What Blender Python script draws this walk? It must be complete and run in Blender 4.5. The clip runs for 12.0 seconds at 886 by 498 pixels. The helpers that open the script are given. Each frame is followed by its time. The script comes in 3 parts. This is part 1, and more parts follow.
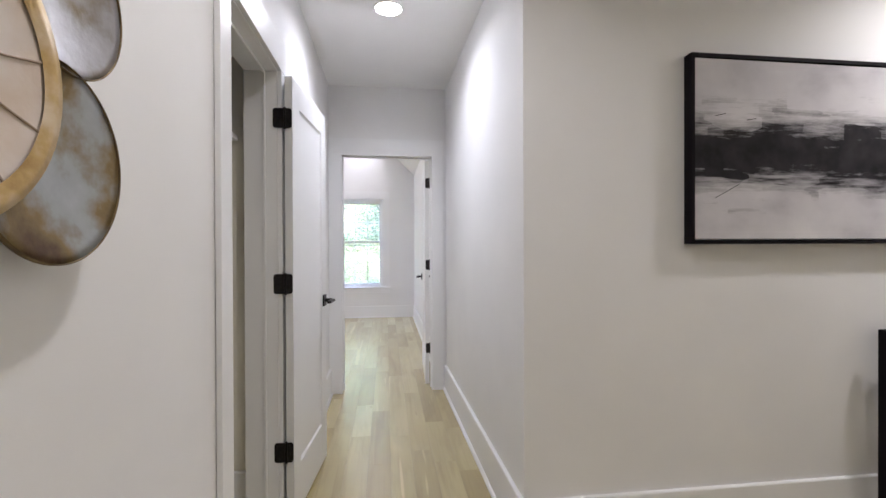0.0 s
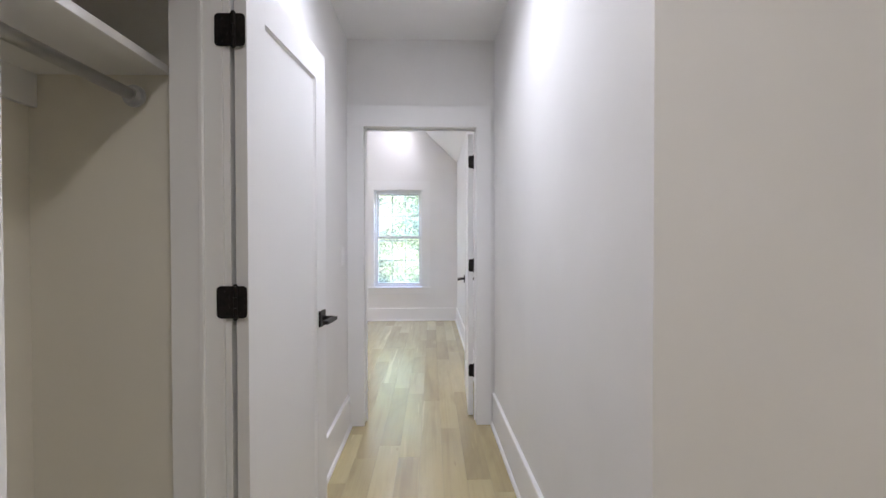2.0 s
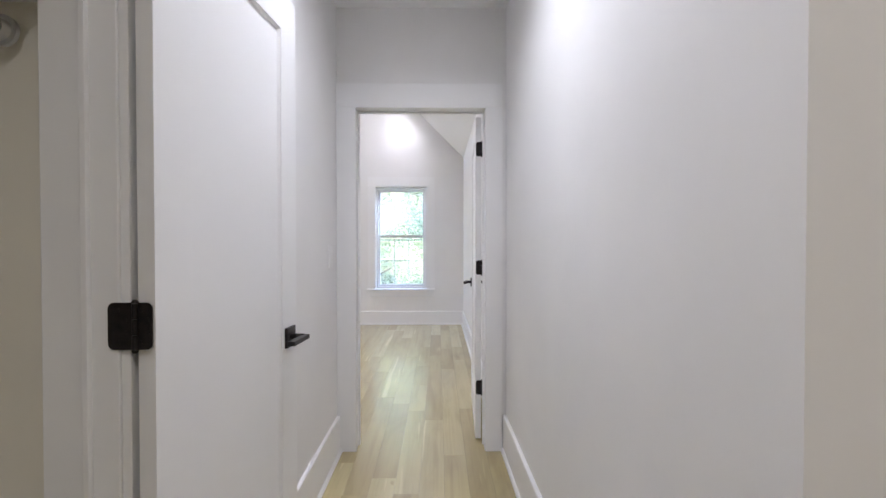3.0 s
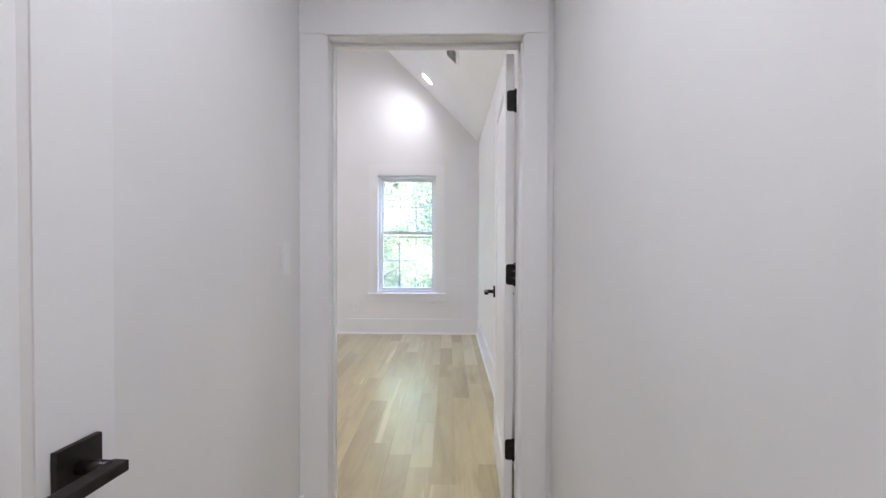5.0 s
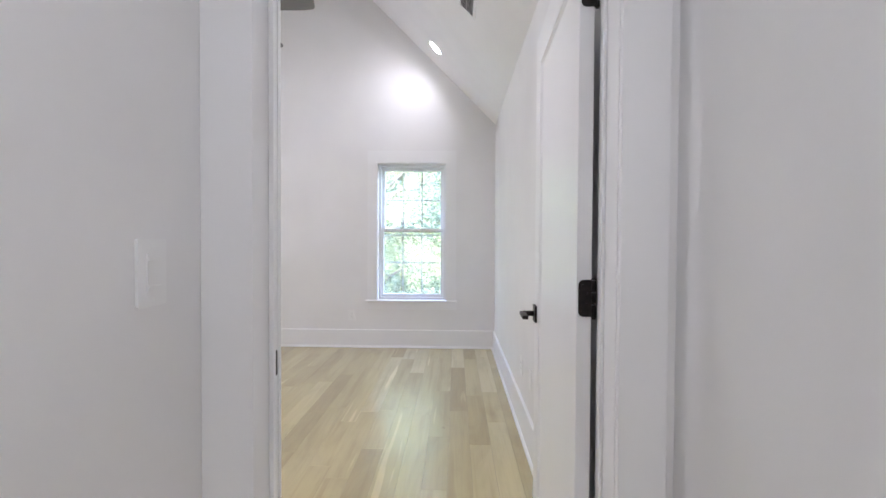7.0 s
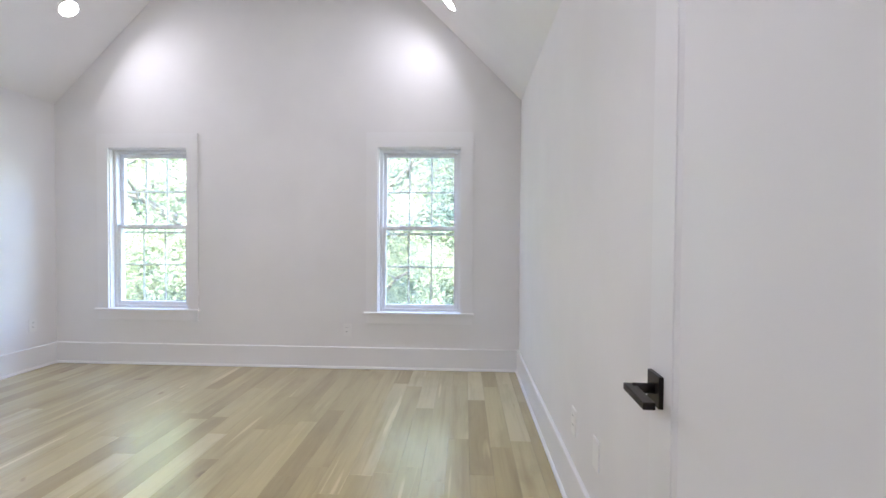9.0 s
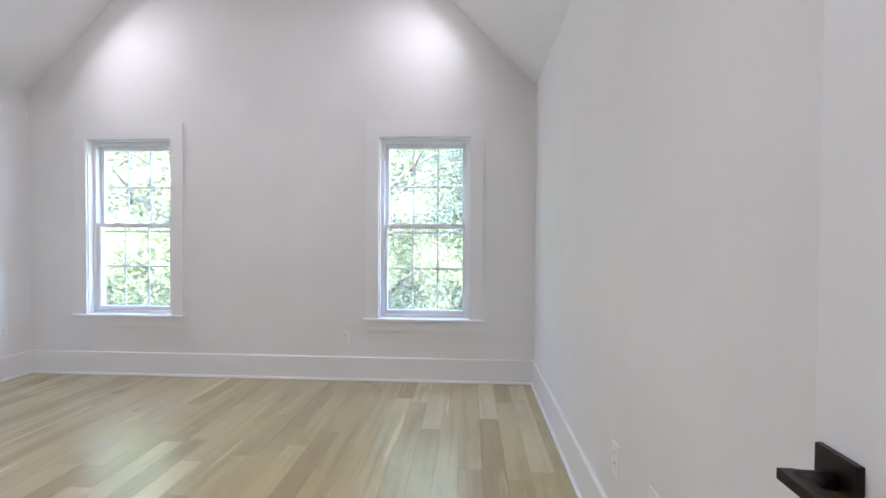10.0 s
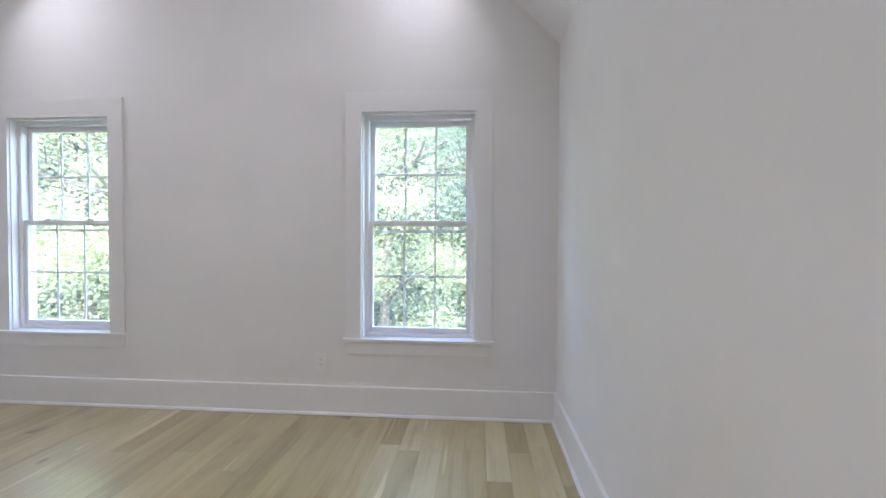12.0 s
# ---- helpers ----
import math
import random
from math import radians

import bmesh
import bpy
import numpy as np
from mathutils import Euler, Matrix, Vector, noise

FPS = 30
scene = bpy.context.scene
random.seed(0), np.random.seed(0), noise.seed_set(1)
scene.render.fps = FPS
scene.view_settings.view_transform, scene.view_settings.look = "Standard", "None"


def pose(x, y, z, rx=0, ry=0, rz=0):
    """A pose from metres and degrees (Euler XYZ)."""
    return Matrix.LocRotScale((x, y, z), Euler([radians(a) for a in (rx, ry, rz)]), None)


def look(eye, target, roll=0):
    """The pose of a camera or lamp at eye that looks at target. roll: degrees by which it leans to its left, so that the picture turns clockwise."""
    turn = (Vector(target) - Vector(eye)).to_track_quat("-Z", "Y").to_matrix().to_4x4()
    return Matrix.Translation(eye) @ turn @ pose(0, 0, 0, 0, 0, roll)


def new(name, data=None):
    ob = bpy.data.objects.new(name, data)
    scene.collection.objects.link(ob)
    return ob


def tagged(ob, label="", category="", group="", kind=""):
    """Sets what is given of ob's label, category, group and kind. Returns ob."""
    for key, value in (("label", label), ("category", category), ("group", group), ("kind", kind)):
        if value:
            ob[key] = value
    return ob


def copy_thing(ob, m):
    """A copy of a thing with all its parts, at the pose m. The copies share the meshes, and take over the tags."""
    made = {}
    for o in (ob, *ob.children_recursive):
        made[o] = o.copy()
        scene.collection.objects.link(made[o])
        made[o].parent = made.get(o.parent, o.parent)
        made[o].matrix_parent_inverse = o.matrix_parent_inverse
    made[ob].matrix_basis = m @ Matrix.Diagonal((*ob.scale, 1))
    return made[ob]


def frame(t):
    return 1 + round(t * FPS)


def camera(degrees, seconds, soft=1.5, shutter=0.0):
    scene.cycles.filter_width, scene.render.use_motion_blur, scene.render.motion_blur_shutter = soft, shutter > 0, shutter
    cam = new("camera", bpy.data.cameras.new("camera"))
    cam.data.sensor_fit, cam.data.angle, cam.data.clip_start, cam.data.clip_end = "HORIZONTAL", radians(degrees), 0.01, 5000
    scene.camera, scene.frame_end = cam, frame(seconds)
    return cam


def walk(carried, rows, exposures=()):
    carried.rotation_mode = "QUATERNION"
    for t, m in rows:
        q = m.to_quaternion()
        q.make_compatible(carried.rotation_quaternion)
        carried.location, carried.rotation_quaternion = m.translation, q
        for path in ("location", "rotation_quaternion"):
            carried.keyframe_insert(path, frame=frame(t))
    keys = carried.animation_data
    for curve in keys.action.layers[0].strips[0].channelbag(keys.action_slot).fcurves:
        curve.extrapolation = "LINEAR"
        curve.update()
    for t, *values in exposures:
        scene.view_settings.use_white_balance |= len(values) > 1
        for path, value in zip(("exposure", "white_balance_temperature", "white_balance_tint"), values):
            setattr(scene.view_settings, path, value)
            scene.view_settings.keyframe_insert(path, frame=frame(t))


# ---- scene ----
EXPOSURE = 4.9
cam = camera(89.1, 12.0)
PATH = [
    (0, (-0.028, -0.265, 1.256), (0.222, 1.719, 1.245), -0.2),
    (0.5, (0.01, -0.057, 1.256), (0.135, 1.94, 1.243), -0.2),
    (1, (0.02, 0.134, 1.251), (0.099, 2.132, 1.232), -0.0),
    (1.5, (0.021, 0.367, 1.256), (0.078, 2.366, 1.235), -0.1),
    (2, (0.061, 0.581, 1.253), (0.111, 2.58, 1.225), -0.1),
    (2.5, (0.09, 0.785, 1.262), (0.129, 2.785, 1.233), -0.0),
    (3, (0.088, 0.984, 1.247), (0.109, 2.984, 1.218), -0.0),
    (5, (0.081, 1.872, 1.232), (0.054, 3.872, 1.197), 0.2),
    (5.5, (0.054, 2.077, 1.235), (0.018, 4.077, 1.201), 0.2),
    (6, (0.058, 2.28, 1.22), (0.018, 4.279, 1.185), 0.1),
    (6.5, (0.063, 2.516, 1.235), (0.013, 4.515, 1.199), 0.1),
    (7, (0.029, 2.711, 1.228), (-0.028, 4.71, 1.189), 0.3),
    (9, (-0.044, 3.583, 1.239), (-0.14, 5.58, 1.195), 0.4),
    (9.5, (-0.077, 3.789, 1.239), (-0.19, 5.785, 1.199), 0.3),
    (10, (-0.08, 3.971, 1.213), (-0.2, 5.967, 1.177), 0.3),
    (10.5, (-0.064, 4.179, 1.226), (-0.192, 6.174, 1.185), 0.2),
    (11, (-0.056, 4.373, 1.235), (-0.198, 6.367, 1.188), 0.3),
    (11.5, (-0.067, 4.576, 1.244), (-0.222, 6.569, 1.194), 0.3),
    (12, (-0.055, 4.751, 1.237), (-0.215, 6.744, 1.19), 0.3),
]
walk(cam, [(t, look(eye, target, roll)) for t, eye, target, roll in PATH], exposures=[(t, EXPOSURE + e, 6090, 15) for t, e in ((0, 0.94), (1, 0.88), (3, 0.86), (5, 0.84), (7, 0.82), (9, 0.64), (10.5, 0.48), (12, 0.29))])

# ---- world, sun, lamps ----
world = bpy.data.worlds.new("sky")
scene.world = world
world.use_nodes = True
wn = world.node_tree.nodes
sky = wn.new("ShaderNodeTexSky")
sky.sky_type, sky.sun_disc = "NISHITA", False
sky.sun_elevation, sky.sun_rotation = radians(52), radians(205)
wn["Background"].inputs["Strength"].default_value = 0.105
world.node_tree.links.new(sky.outputs[0], wn["Background"].inputs["Color"])

sun = new("sun", bpy.data.lights.new("sun", "SUN"))
sun.data.energy, sun.data.angle, sun.data.color = 0.5, radians(12), (1, 0.95, 0.87)
sun.matrix_world = look((0, 0, 0), (0.26, 0.56, -0.79))

LAMP_W = 0.42
CEIL = 2.635
# recessed lamps: place, the way they face, watts, colour
SOFT = (0.99, 0.942, 0.995)
WARM, NEUTRAL = (1.0, 0.945, 0.89), (0.955, 0.96, 1.01)
DOWN = (0, 0, -1)
LAMPS = [
    ((-0.01, 2.37, CEIL), DOWN, 0.38, NEUTRAL),
    ((0.1, 0.60, CEIL), DOWN, 0.29, WARM),
    ((2.55, 0.98, CEIL), DOWN, 0.58, WARM),
    # unseen lamp far back in the room, added as fill
    ((1.3, -2.2, CEIL), DOWN, 0.5, WARM),
    ((-0.19, 7.33, 3.185), (-0.7071, 0, -0.7071), 0.27, SOFT),
    ((-3.41, 7.28, 3.167), (0.7071, 0, -0.7071), 0.31, SOFT),
    # near bedroom pair: unseen, added by symmetry to brighten the room
    ((-0.19, 4.55, 3.185), (-0.7071, 0, -0.7071), 1.12, SOFT),
    ((-3.40, 4.55, 3.177), (0.7071, 0, -0.7071), 0.55, SOFT),
]

# ---- materials ----
def material(name, rough=0.5, metal=0.0, base=(0.8, 0.8, 0.8)):
    m = bpy.data.materials.new(name)
    m.use_nodes = True
    b = m.node_tree.nodes["Principled BSDF"]
    b.inputs["Base Color"].default_value = (*base, 1)
    b.inputs["Roughness"].default_value, b.inputs["Metallic"].default_value = rough, metal
    return m


def node(m, kind, **sockets):
    n = m.node_tree.nodes.new(kind)
    for key, value in sockets.items():
        n.inputs[key.replace("_", " ")].default_value = value
    return n


def link(m, a, b):
    m.node_tree.links.new(a, b)


def bsdf(m):
    return m.node_tree.nodes["Principled BSDF"]


def noise_of(m, scale, detail=4.0, stretch=(1, 1, 1), source="position", rough=0.5):
    """A noise in world metres, stretched along the axes."""
    mp = node(m, "ShaderNodeMapping", Scale=stretch)
    if source == "position":
        link(m, node(m, "ShaderNodeNewGeometry").outputs["Position"], mp.inputs["Vector"])
    else:
        link(m, node(m, "ShaderNodeTexCoord").outputs["Object"], mp.inputs["Vector"])
    n = node(m, "ShaderNodeTexNoise", Scale=scale, Detail=detail, Roughness=rough)
    link(m, mp.outputs[0], n.inputs["Vector"])
    return n


def ramp(m, source, stops):
    r = node(m, "ShaderNodeValToRGB")
    e = r.color_ramp.elements
    while len(e) < len(stops):
        e.new(0.5)
    for el, (p, c) in zip(e, stops):
        el.position, el.color = p, (*c, 1)
    link(m, source, r.inputs[0])
    return r


def bump(m, source, strength, distance):
    b = node(m, "ShaderNodeBump", Strength=strength, Distance=distance)
    link(m, source, b.inputs["Height"])
    link(m, b.outputs[0], bsdf(m).inputs["Normal"])
    return b


def paint(name, base, rough, grain=350.0, relief=0.12, vary=0.03):
    m = material(name, rough, 0, base)
    big = noise_of(m, 1.7, 5)
    lo, hi = [tuple(c * k for c in base) for k in (1 - vary, 1 + vary)]
    r = ramp(m, big.outputs["Fac"], [(0.3, lo), (0.7, hi)])
    link(m, r.outputs[0], bsdf(m).inputs["Base Color"])
    bump(m, noise_of(m, grain, 3).outputs["Fac"], relief, 0.002)
    rr = node(m, "ShaderNodeMapRange", To_Min=rough - 0.06, To_Max=rough + 0.06)
    link(m, noise_of(m, 6, 4).outputs["Fac"], rr.inputs["Value"])
    link(m, rr.outputs[0], bsdf(m).inputs["Roughness"])
    return m


WALL = paint("wall_paint", (0.845, 0.84, 0.835), 0.72, 260, 0.07)
# off-white like the hall, with warm bounced floor light put into the colour
CLOSET = paint("closet_wall_bounce_tint", (0.86, 0.825, 0.725), 0.75, 260, 0.07)
CEILING = paint("ceiling_paint", (0.88, 0.875, 0.87), 0.85, 260, 0.08)
TRIM = paint("trim_paint", (0.865, 0.865, 0.865), 0.38, 60, 0.05, 0.015)
DOOR = paint("door_paint", (0.86, 0.86, 0.86), 0.34, 60, 0.06, 0.015)
VINYL = material("window_vinyl", 0.35, 0, (0.85, 0.86, 0.87))
PLASTIC = material("cover_plate_plastic", 0.3, 0, (0.87, 0.87, 0.86))
SLOT = material("socket_slot_shade", 0.6, 0, (0.05, 0.05, 0.05))

BLACK = material("oil_rubbed_bronze", 0.38, 0.6, (0.018, 0.015, 0.014))
r_ = ramp(BLACK, noise_of(BLACK, 60, 4).outputs["Fac"], [(0.3, (0.012, 0.010, 0.010)), (0.75, (0.03, 0.024, 0.022))])
link(BLACK, r_.outputs[0], bsdf(BLACK).inputs["Base Color"])
BLACK_WOOD = paint("black_stained_wood", (0.010, 0.008, 0.010), 0.6, 120, 0.1, 0.25)
bsdf(BLACK_WOOD).inputs["Specular IOR Level"].default_value = 0.06
CHROME = material("brushed_nickel", 0.28, 1.0, (0.62, 0.62, 0.62))
FAN = material("fan_blade_grey", 0.5, 0.1, (0.24, 0.24, 0.24))
VENT_DARK = material("duct_shade", 0.8, 0, (0.06, 0.06, 0.06))

# oak boards
OAK = material("white_oak_board", 0.33, 0)
oi = node(OAK, "ShaderNodeObjectInfo")
geo = node(OAK, "ShaderNodeNewGeometry")
shift = node(OAK, "ShaderNodeVectorMath")
shift.operation = "MULTIPLY_ADD"
comb = node(OAK, "ShaderNodeCombineXYZ")
for k in range(3):
    link(OAK, oi.outputs["Random"], comb.inputs[k])
shift.inputs[1].default_value = (17.3, 41.7, 9.1)
link(OAK, comb.outputs[0], shift.inputs[0])
link(OAK, geo.outputs["Position"], shift.inputs[2])


def oak_noise(scale, stretch, detail=6, rough=0.6, distort=0.0):
    mp = node(OAK, "ShaderNodeMapping", Scale=stretch)
    link(OAK, shift.outputs[0], mp.inputs["Vector"])
    n = node(OAK, "ShaderNodeTexNoise", Scale=scale, Detail=detail, Roughness=rough, Distortion=distort)
    link(OAK, mp.outputs[0], n.inputs["Vector"])
    return n


tone = ramp(OAK, oi.outputs["Random"], [(0.0, (0.375, 0.30, 0.13)), (0.2, (0.42, 0.345, 0.155)), (0.6, (0.475, 0.395, 0.185)), (0.9, (0.52, 0.44, 0.215)), (1.0, (0.64, 0.57, 0.325))])
grain = ramp(OAK, oak_noise(55, (1, 0.03, 1), 4, 0.6, 0.6).outputs["Fac"], [(0.25, (0.90, 0.88, 0.85)), (0.5, (1, 1, 1)), (0.8, (1.03, 1.03, 1.03))])
cloud = ramp(OAK, oak_noise(5, (1, 0.22, 1), 4, 0.6, 0.8).outputs["Fac"], [(0.25, (0.78, 0.765, 0.70)), (0.5, (1, 1, 1)), (0.75, (1.12, 1.12, 1.11))])
knot = ramp(OAK, oak_noise(4.0, (2.0, 0.9, 1), 2, 0.5, 0.4).outputs["Fac"], [(0.0, (0.42, 0.34, 0.25)), (0.22, (0.64, 0.56, 0.46)), (0.28, (1, 1, 1))])
streak = ramp(OAK, oak_noise(14, (1, 0.05, 1), 2, 0.5, 0.25).outputs["Fac"], [(0.28, (0.84, 0.81, 0.76)), (0.42, (1, 1, 1)), (0.66, (1.0, 1.0, 1.0)), (0.70, (1.34, 1.36, 1.46))])
colour = tone.outputs[0]
for extra in (grain, cloud, knot, streak):
    mx = node(OAK, "ShaderNodeMix")
    mx.data_type, mx.blend_type = "RGBA", "MULTIPLY"
    mx.inputs[0].default_value = 1.0
    link(OAK, colour, mx.inputs[6])
    link(OAK, extra.outputs[0], mx.inputs[7])
    colour = mx.outputs[2]
link(OAK, colour, bsdf(OAK).inputs["Base Color"])
rr_ = node(OAK, "ShaderNodeMapRange", To_Min=0.28, To_Max=0.36)
link(OAK, oak_noise(14, (1, 0.3, 1), 4).outputs["Fac"], rr_.inputs["Value"])
link(OAK, rr_.outputs[0], bsdf(OAK).inputs["Roughness"])
bsdf(OAK).inputs["Coat Weight"].default_value, bsdf(OAK).inputs["Coat Roughness"].default_value = 1.0, 0.25
bsdf(OAK).inputs["Coat IOR"].default_value = 1.8
SUBFLOOR = material("board_joint_shadow", 0.9, 0, (0.12, 0.09, 0.05))

# window glass: clear sheet with a thin reflection
GLASS = bpy.data.materials.new("window_glass")
GLASS.use_nodes = True
gt = GLASS.node_tree
gt.nodes.clear()
g_out, g_mix = gt.nodes.new("ShaderNodeOutputMaterial"), gt.nodes.new("ShaderNodeMixShader")
g_tr, g_gl, g_fr = gt.nodes.new("ShaderNodeBsdfTransparent"), gt.nodes.new("ShaderNodeBsdfGlossy"), gt.nodes.new("ShaderNodeLayerWeight")
g_tr.inputs[0].default_value, g_gl.inputs["Roughness"].default_value, g_fr.inputs[0].default_value = (0.965, 0.965, 0.965, 1), 0.01, 0.5
g_pw, g_ad = gt.nodes.new("ShaderNodeMath"), gt.nodes.new("ShaderNodeMath")
g_pw.operation, g_ad.operation = "POWER", "MULTIPLY_ADD"
g_pw.inputs[1].default_value, g_ad.inputs[1].default_value, g_ad.inputs[2].default_value = 4.5, 0.9, 0.045
gt.links.new(g_fr.outputs["Facing"], g_pw.inputs[0])
gt.links.new(g_pw.outputs[0], g_ad.inputs[0])
gt.links.new(g_ad.outputs[0], g_mix.inputs[0])
gt.links.new(g_tr.outputs[0], g_mix.inputs[1])
gt.links.new(g_gl.outputs[0], g_mix.inputs[2])
# translucent veil: painted haze that pales the view through the panes
g_veil, g_veil_mix = gt.nodes.new("ShaderNodeBsdfTranslucent"), gt.nodes.new("ShaderNodeMixShader")
g_veil.inputs[0].default_value, g_veil_mix.inputs[0].default_value = (0.9, 0.92, 0.9, 1), 0.048
gt.links.new(g_mix.outputs[0], g_veil_mix.inputs[1])
gt.links.new(g_veil.outputs[0], g_veil_mix.inputs[2])
gt.links.new(g_veil_mix.outputs[0], g_out.inputs[0])

LENS = bpy.data.materials.new("lit_lamp_lens")
LENS.use_nodes = True
bsdf(LENS).inputs["Base Color"].default_value = (0.9, 0.9, 0.9, 1)
bsdf(LENS).inputs["Emission Color"].default_value = (1, 0.97, 0.93, 1)
bsdf(LENS).inputs["Emission Strength"].default_value = 0.6


def foliage(name, dark, mid, light):
    m = material(name, 0.85)
    bsdf(m).inputs["Specular IOR Level"].default_value = 0.12
    g = node(m, "ShaderNodeNewGeometry")
    # broad noise paints lit and shaded masses into the leaf colour
    big_n = noise_of(m, 0.9, 3)
    wide = node(m, "ShaderNodeMapRange", From_Min=0.3, From_Max=0.7)
    link(m, big_n.outputs["Fac"], wide.inputs["Value"])
    blend = node(m, "ShaderNodeMix", Factor=0.6)
    link(m, g.outputs["Random Per Island"], blend.inputs[2])
    link(m, wide.outputs[0], blend.inputs[3])
    r = ramp(m, blend.outputs[0], [(0.15, dark), (0.5, mid), (0.85, light)])
    link(m, r.outputs[0], bsdf(m).inputs["Base Color"])
    tr = node(m, "ShaderNodeBsdfTranslucent")
    link(m, r.outputs[0], tr.inputs["Color"])
    ms = node(m, "ShaderNodeMixShader", Fac=0.5)
    link(m, bsdf(m).outputs[0], ms.inputs[1])
    link(m, tr.outputs[0], ms.inputs[2])
    link(m, ms.outputs[0], m.node_tree.nodes["Material Output"].inputs[0])
    return m


LEAF_A = foliage("leaves_green", (0.12, 0.165, 0.105), (0.17, 0.22, 0.14), (0.25, 0.305, 0.19))
# lighter copy of the leaf colour: sunlight on the crown is painted in
LEAF_B = foliage("leaves_sunlit_tint", (0.32, 0.37, 0.19), (0.42, 0.46, 0.25), (0.52, 0.54, 0.33))
BARK = material("bark", 0.9)
r_ = ramp(BARK, noise_of(BARK, 14, 6, (1, 1, 0.25)).outputs["Fac"], [(0.3, (0.05, 0.04, 0.03)), (0.7, (0.16, 0.13, 0.10))])
link(BARK, r_.outputs[0], bsdf(BARK).inputs["Base Color"])
GRASS = material("lawn", 0.9)
r_ = ramp(GRASS, noise_of(GRASS, 2.5, 8).outputs["Fac"], [(0.3, (0.05, 0.07, 0.04)), (0.7, (0.11, 0.14, 0.08))])
link(GRASS, r_.outputs[0], bsdf(GRASS).inputs["Base Color"])

# ---- builders ----
def box(bm, a, b, bevel=0.0):
    """A box between two corners, its edges eased."""
    a, b = Vector(a), Vector(b)
    m = Matrix.Translation((a + b) / 2) @ Matrix.Diagonal((abs(b.x - a.x), abs(b.y - a.y), abs(b.z - a.z), 1))
    vs = bmesh.ops.create_cube(bm, size=1, matrix=m)["verts"]
    if bevel:
        bmesh.ops.bevel(bm, geom=list({e for v in vs for e in v.link_edges}), offset=bevel, segments=2, affect="EDGES", profile=0.6)
    return vs


def prism(bm, pts, lo, hi, axis="z"):
    """A polygon pushed along an axis: pts are (x, y) for z and (x, z) for y."""
    put = (lambda p, h: (p[0], p[1], h)) if axis == "z" else (lambda p, h: (p[0], h, p[1]))
    a = [bm.verts.new(put(p, lo)) for p in pts]
    b = [bm.verts.new(put(p, hi)) for p in pts]
    bm.faces.new(a), bm.faces.new(b[::-1])
    for i in range(len(pts)):
        j = (i + 1) % len(pts)
        bm.faces.new((a[i], b[i], b[j], a[j]))


def tube(bm, p, q, r0, r1=None, n=20):
    p, q = Vector(p), Vector(q)
    m = Matrix.Translation((p + q) / 2) @ (q - p).to_track_quat("Z", "Y").to_matrix().to_4x4()
    return bmesh.ops.create_cone(bm, cap_ends=True, segments=n, radius1=r0, radius2=r0 if r1 is None else r1, depth=(q - p).length, matrix=m)["verts"]


def mesh_of(name, bm, mat, smooth=False):
    bmesh.ops.recalc_face_normals(bm, faces=bm.faces)
    me = bpy.data.meshes.new(name)
    bm.to_mesh(me)
    bm.free()
    me.materials.append(mat)
    if smooth:
        for p in me.polygons:
            p.use_smooth = True
    return me


def part(name, bm, mat, parent=None, label="", smooth=False):
    ob = new(name, mesh_of(name, bm, mat, smooth))
    ob.parent = parent
    return tagged(ob, label)


def solid(name, mat, *boxes, bevel=0.0, parent=None, label="", category=""):
    bm = bmesh.new()
    for a, b in boxes:
        box(bm, a, b, bevel)
    ob = part(name, bm, mat, parent, label)
    return tagged(ob, category=category, kind="" if parent else "structure")


def empty(name, m, label, category, group="", kind=""):
    e = new(name)
    e.empty_display_size = 0.1
    e.matrix_world = m
    return tagged(e, label, category, group, kind)


# ---- plan ----
WT = 0.14
HL, HRF, HRN = -0.513, 0.493, 0.529      # hall: left face, right face at the far and the near end
YW, YB, YP = 3.67, 3.79, 1.519           # door wall's two faces; the picture wall
RX, LX, YF = 0.468, -4.05, 7.81          # bedroom: right, left and far faces
KNEE, FLAT = 2.527, 4.25                 # where the slopes begin and end
CL0, CL1 = 1.18, 1.832                   # closet opening
DL, DR, DH = -0.404, 0.367, 2.045         # bedroom door opening
WIN_X, WIN_W, WIN0, WIN1 = (-0.472, -3.110), 0.397, 0.545, 2.098
XMAX, YMIN = 3.3, -3.6

# ---- walls ----
solid("wall_hall_left", WALL, ((HL - WT, YMIN, 0), (HL, CL0 - 0.02, CEIL)), ((HL - WT, CL1 + 0.02, 0), (HL, YW, CEIL)), ((HL - WT, CL0 - 0.02, DH + 0.02), (HL, CL1 + 0.02, CEIL)),
      label="off-white painted hall wall with a closet opening", category="wall")
bm = bmesh.new()
prism(bm, [(HRF, YW), (HRN, YP), (HRN + 0.12, YP + 0.12), (HRF + 0.12, YW)], 0, CEIL)
tagged(part("wall_hall_right", bm, WALL, None, "off-white painted hall wall, plain"), category="wall", kind="structure")
bm = bmesh.new()
prism(bm, [(HRN, YP), (XMAX, YP), (XMAX, YP + 0.12), (HRN + 0.12, YP + 0.12)], 0, CEIL)
tagged(part("wall_picture", bm, WALL, None, "off-white painted wall that carries the picture"), category="wall", kind="structure")
solid("wall_room_right", WALL, ((XMAX, YMIN, 0), (XMAX + 0.12, YP + 0.12, CEIL)), label="off-white painted room wall", category="wall")
solid("wall_room_back", WALL, ((HL - WT, YMIN - 0.12, 0), (XMAX + 0.12, YMIN, CEIL)), label="off-white painted room wall", category="wall")
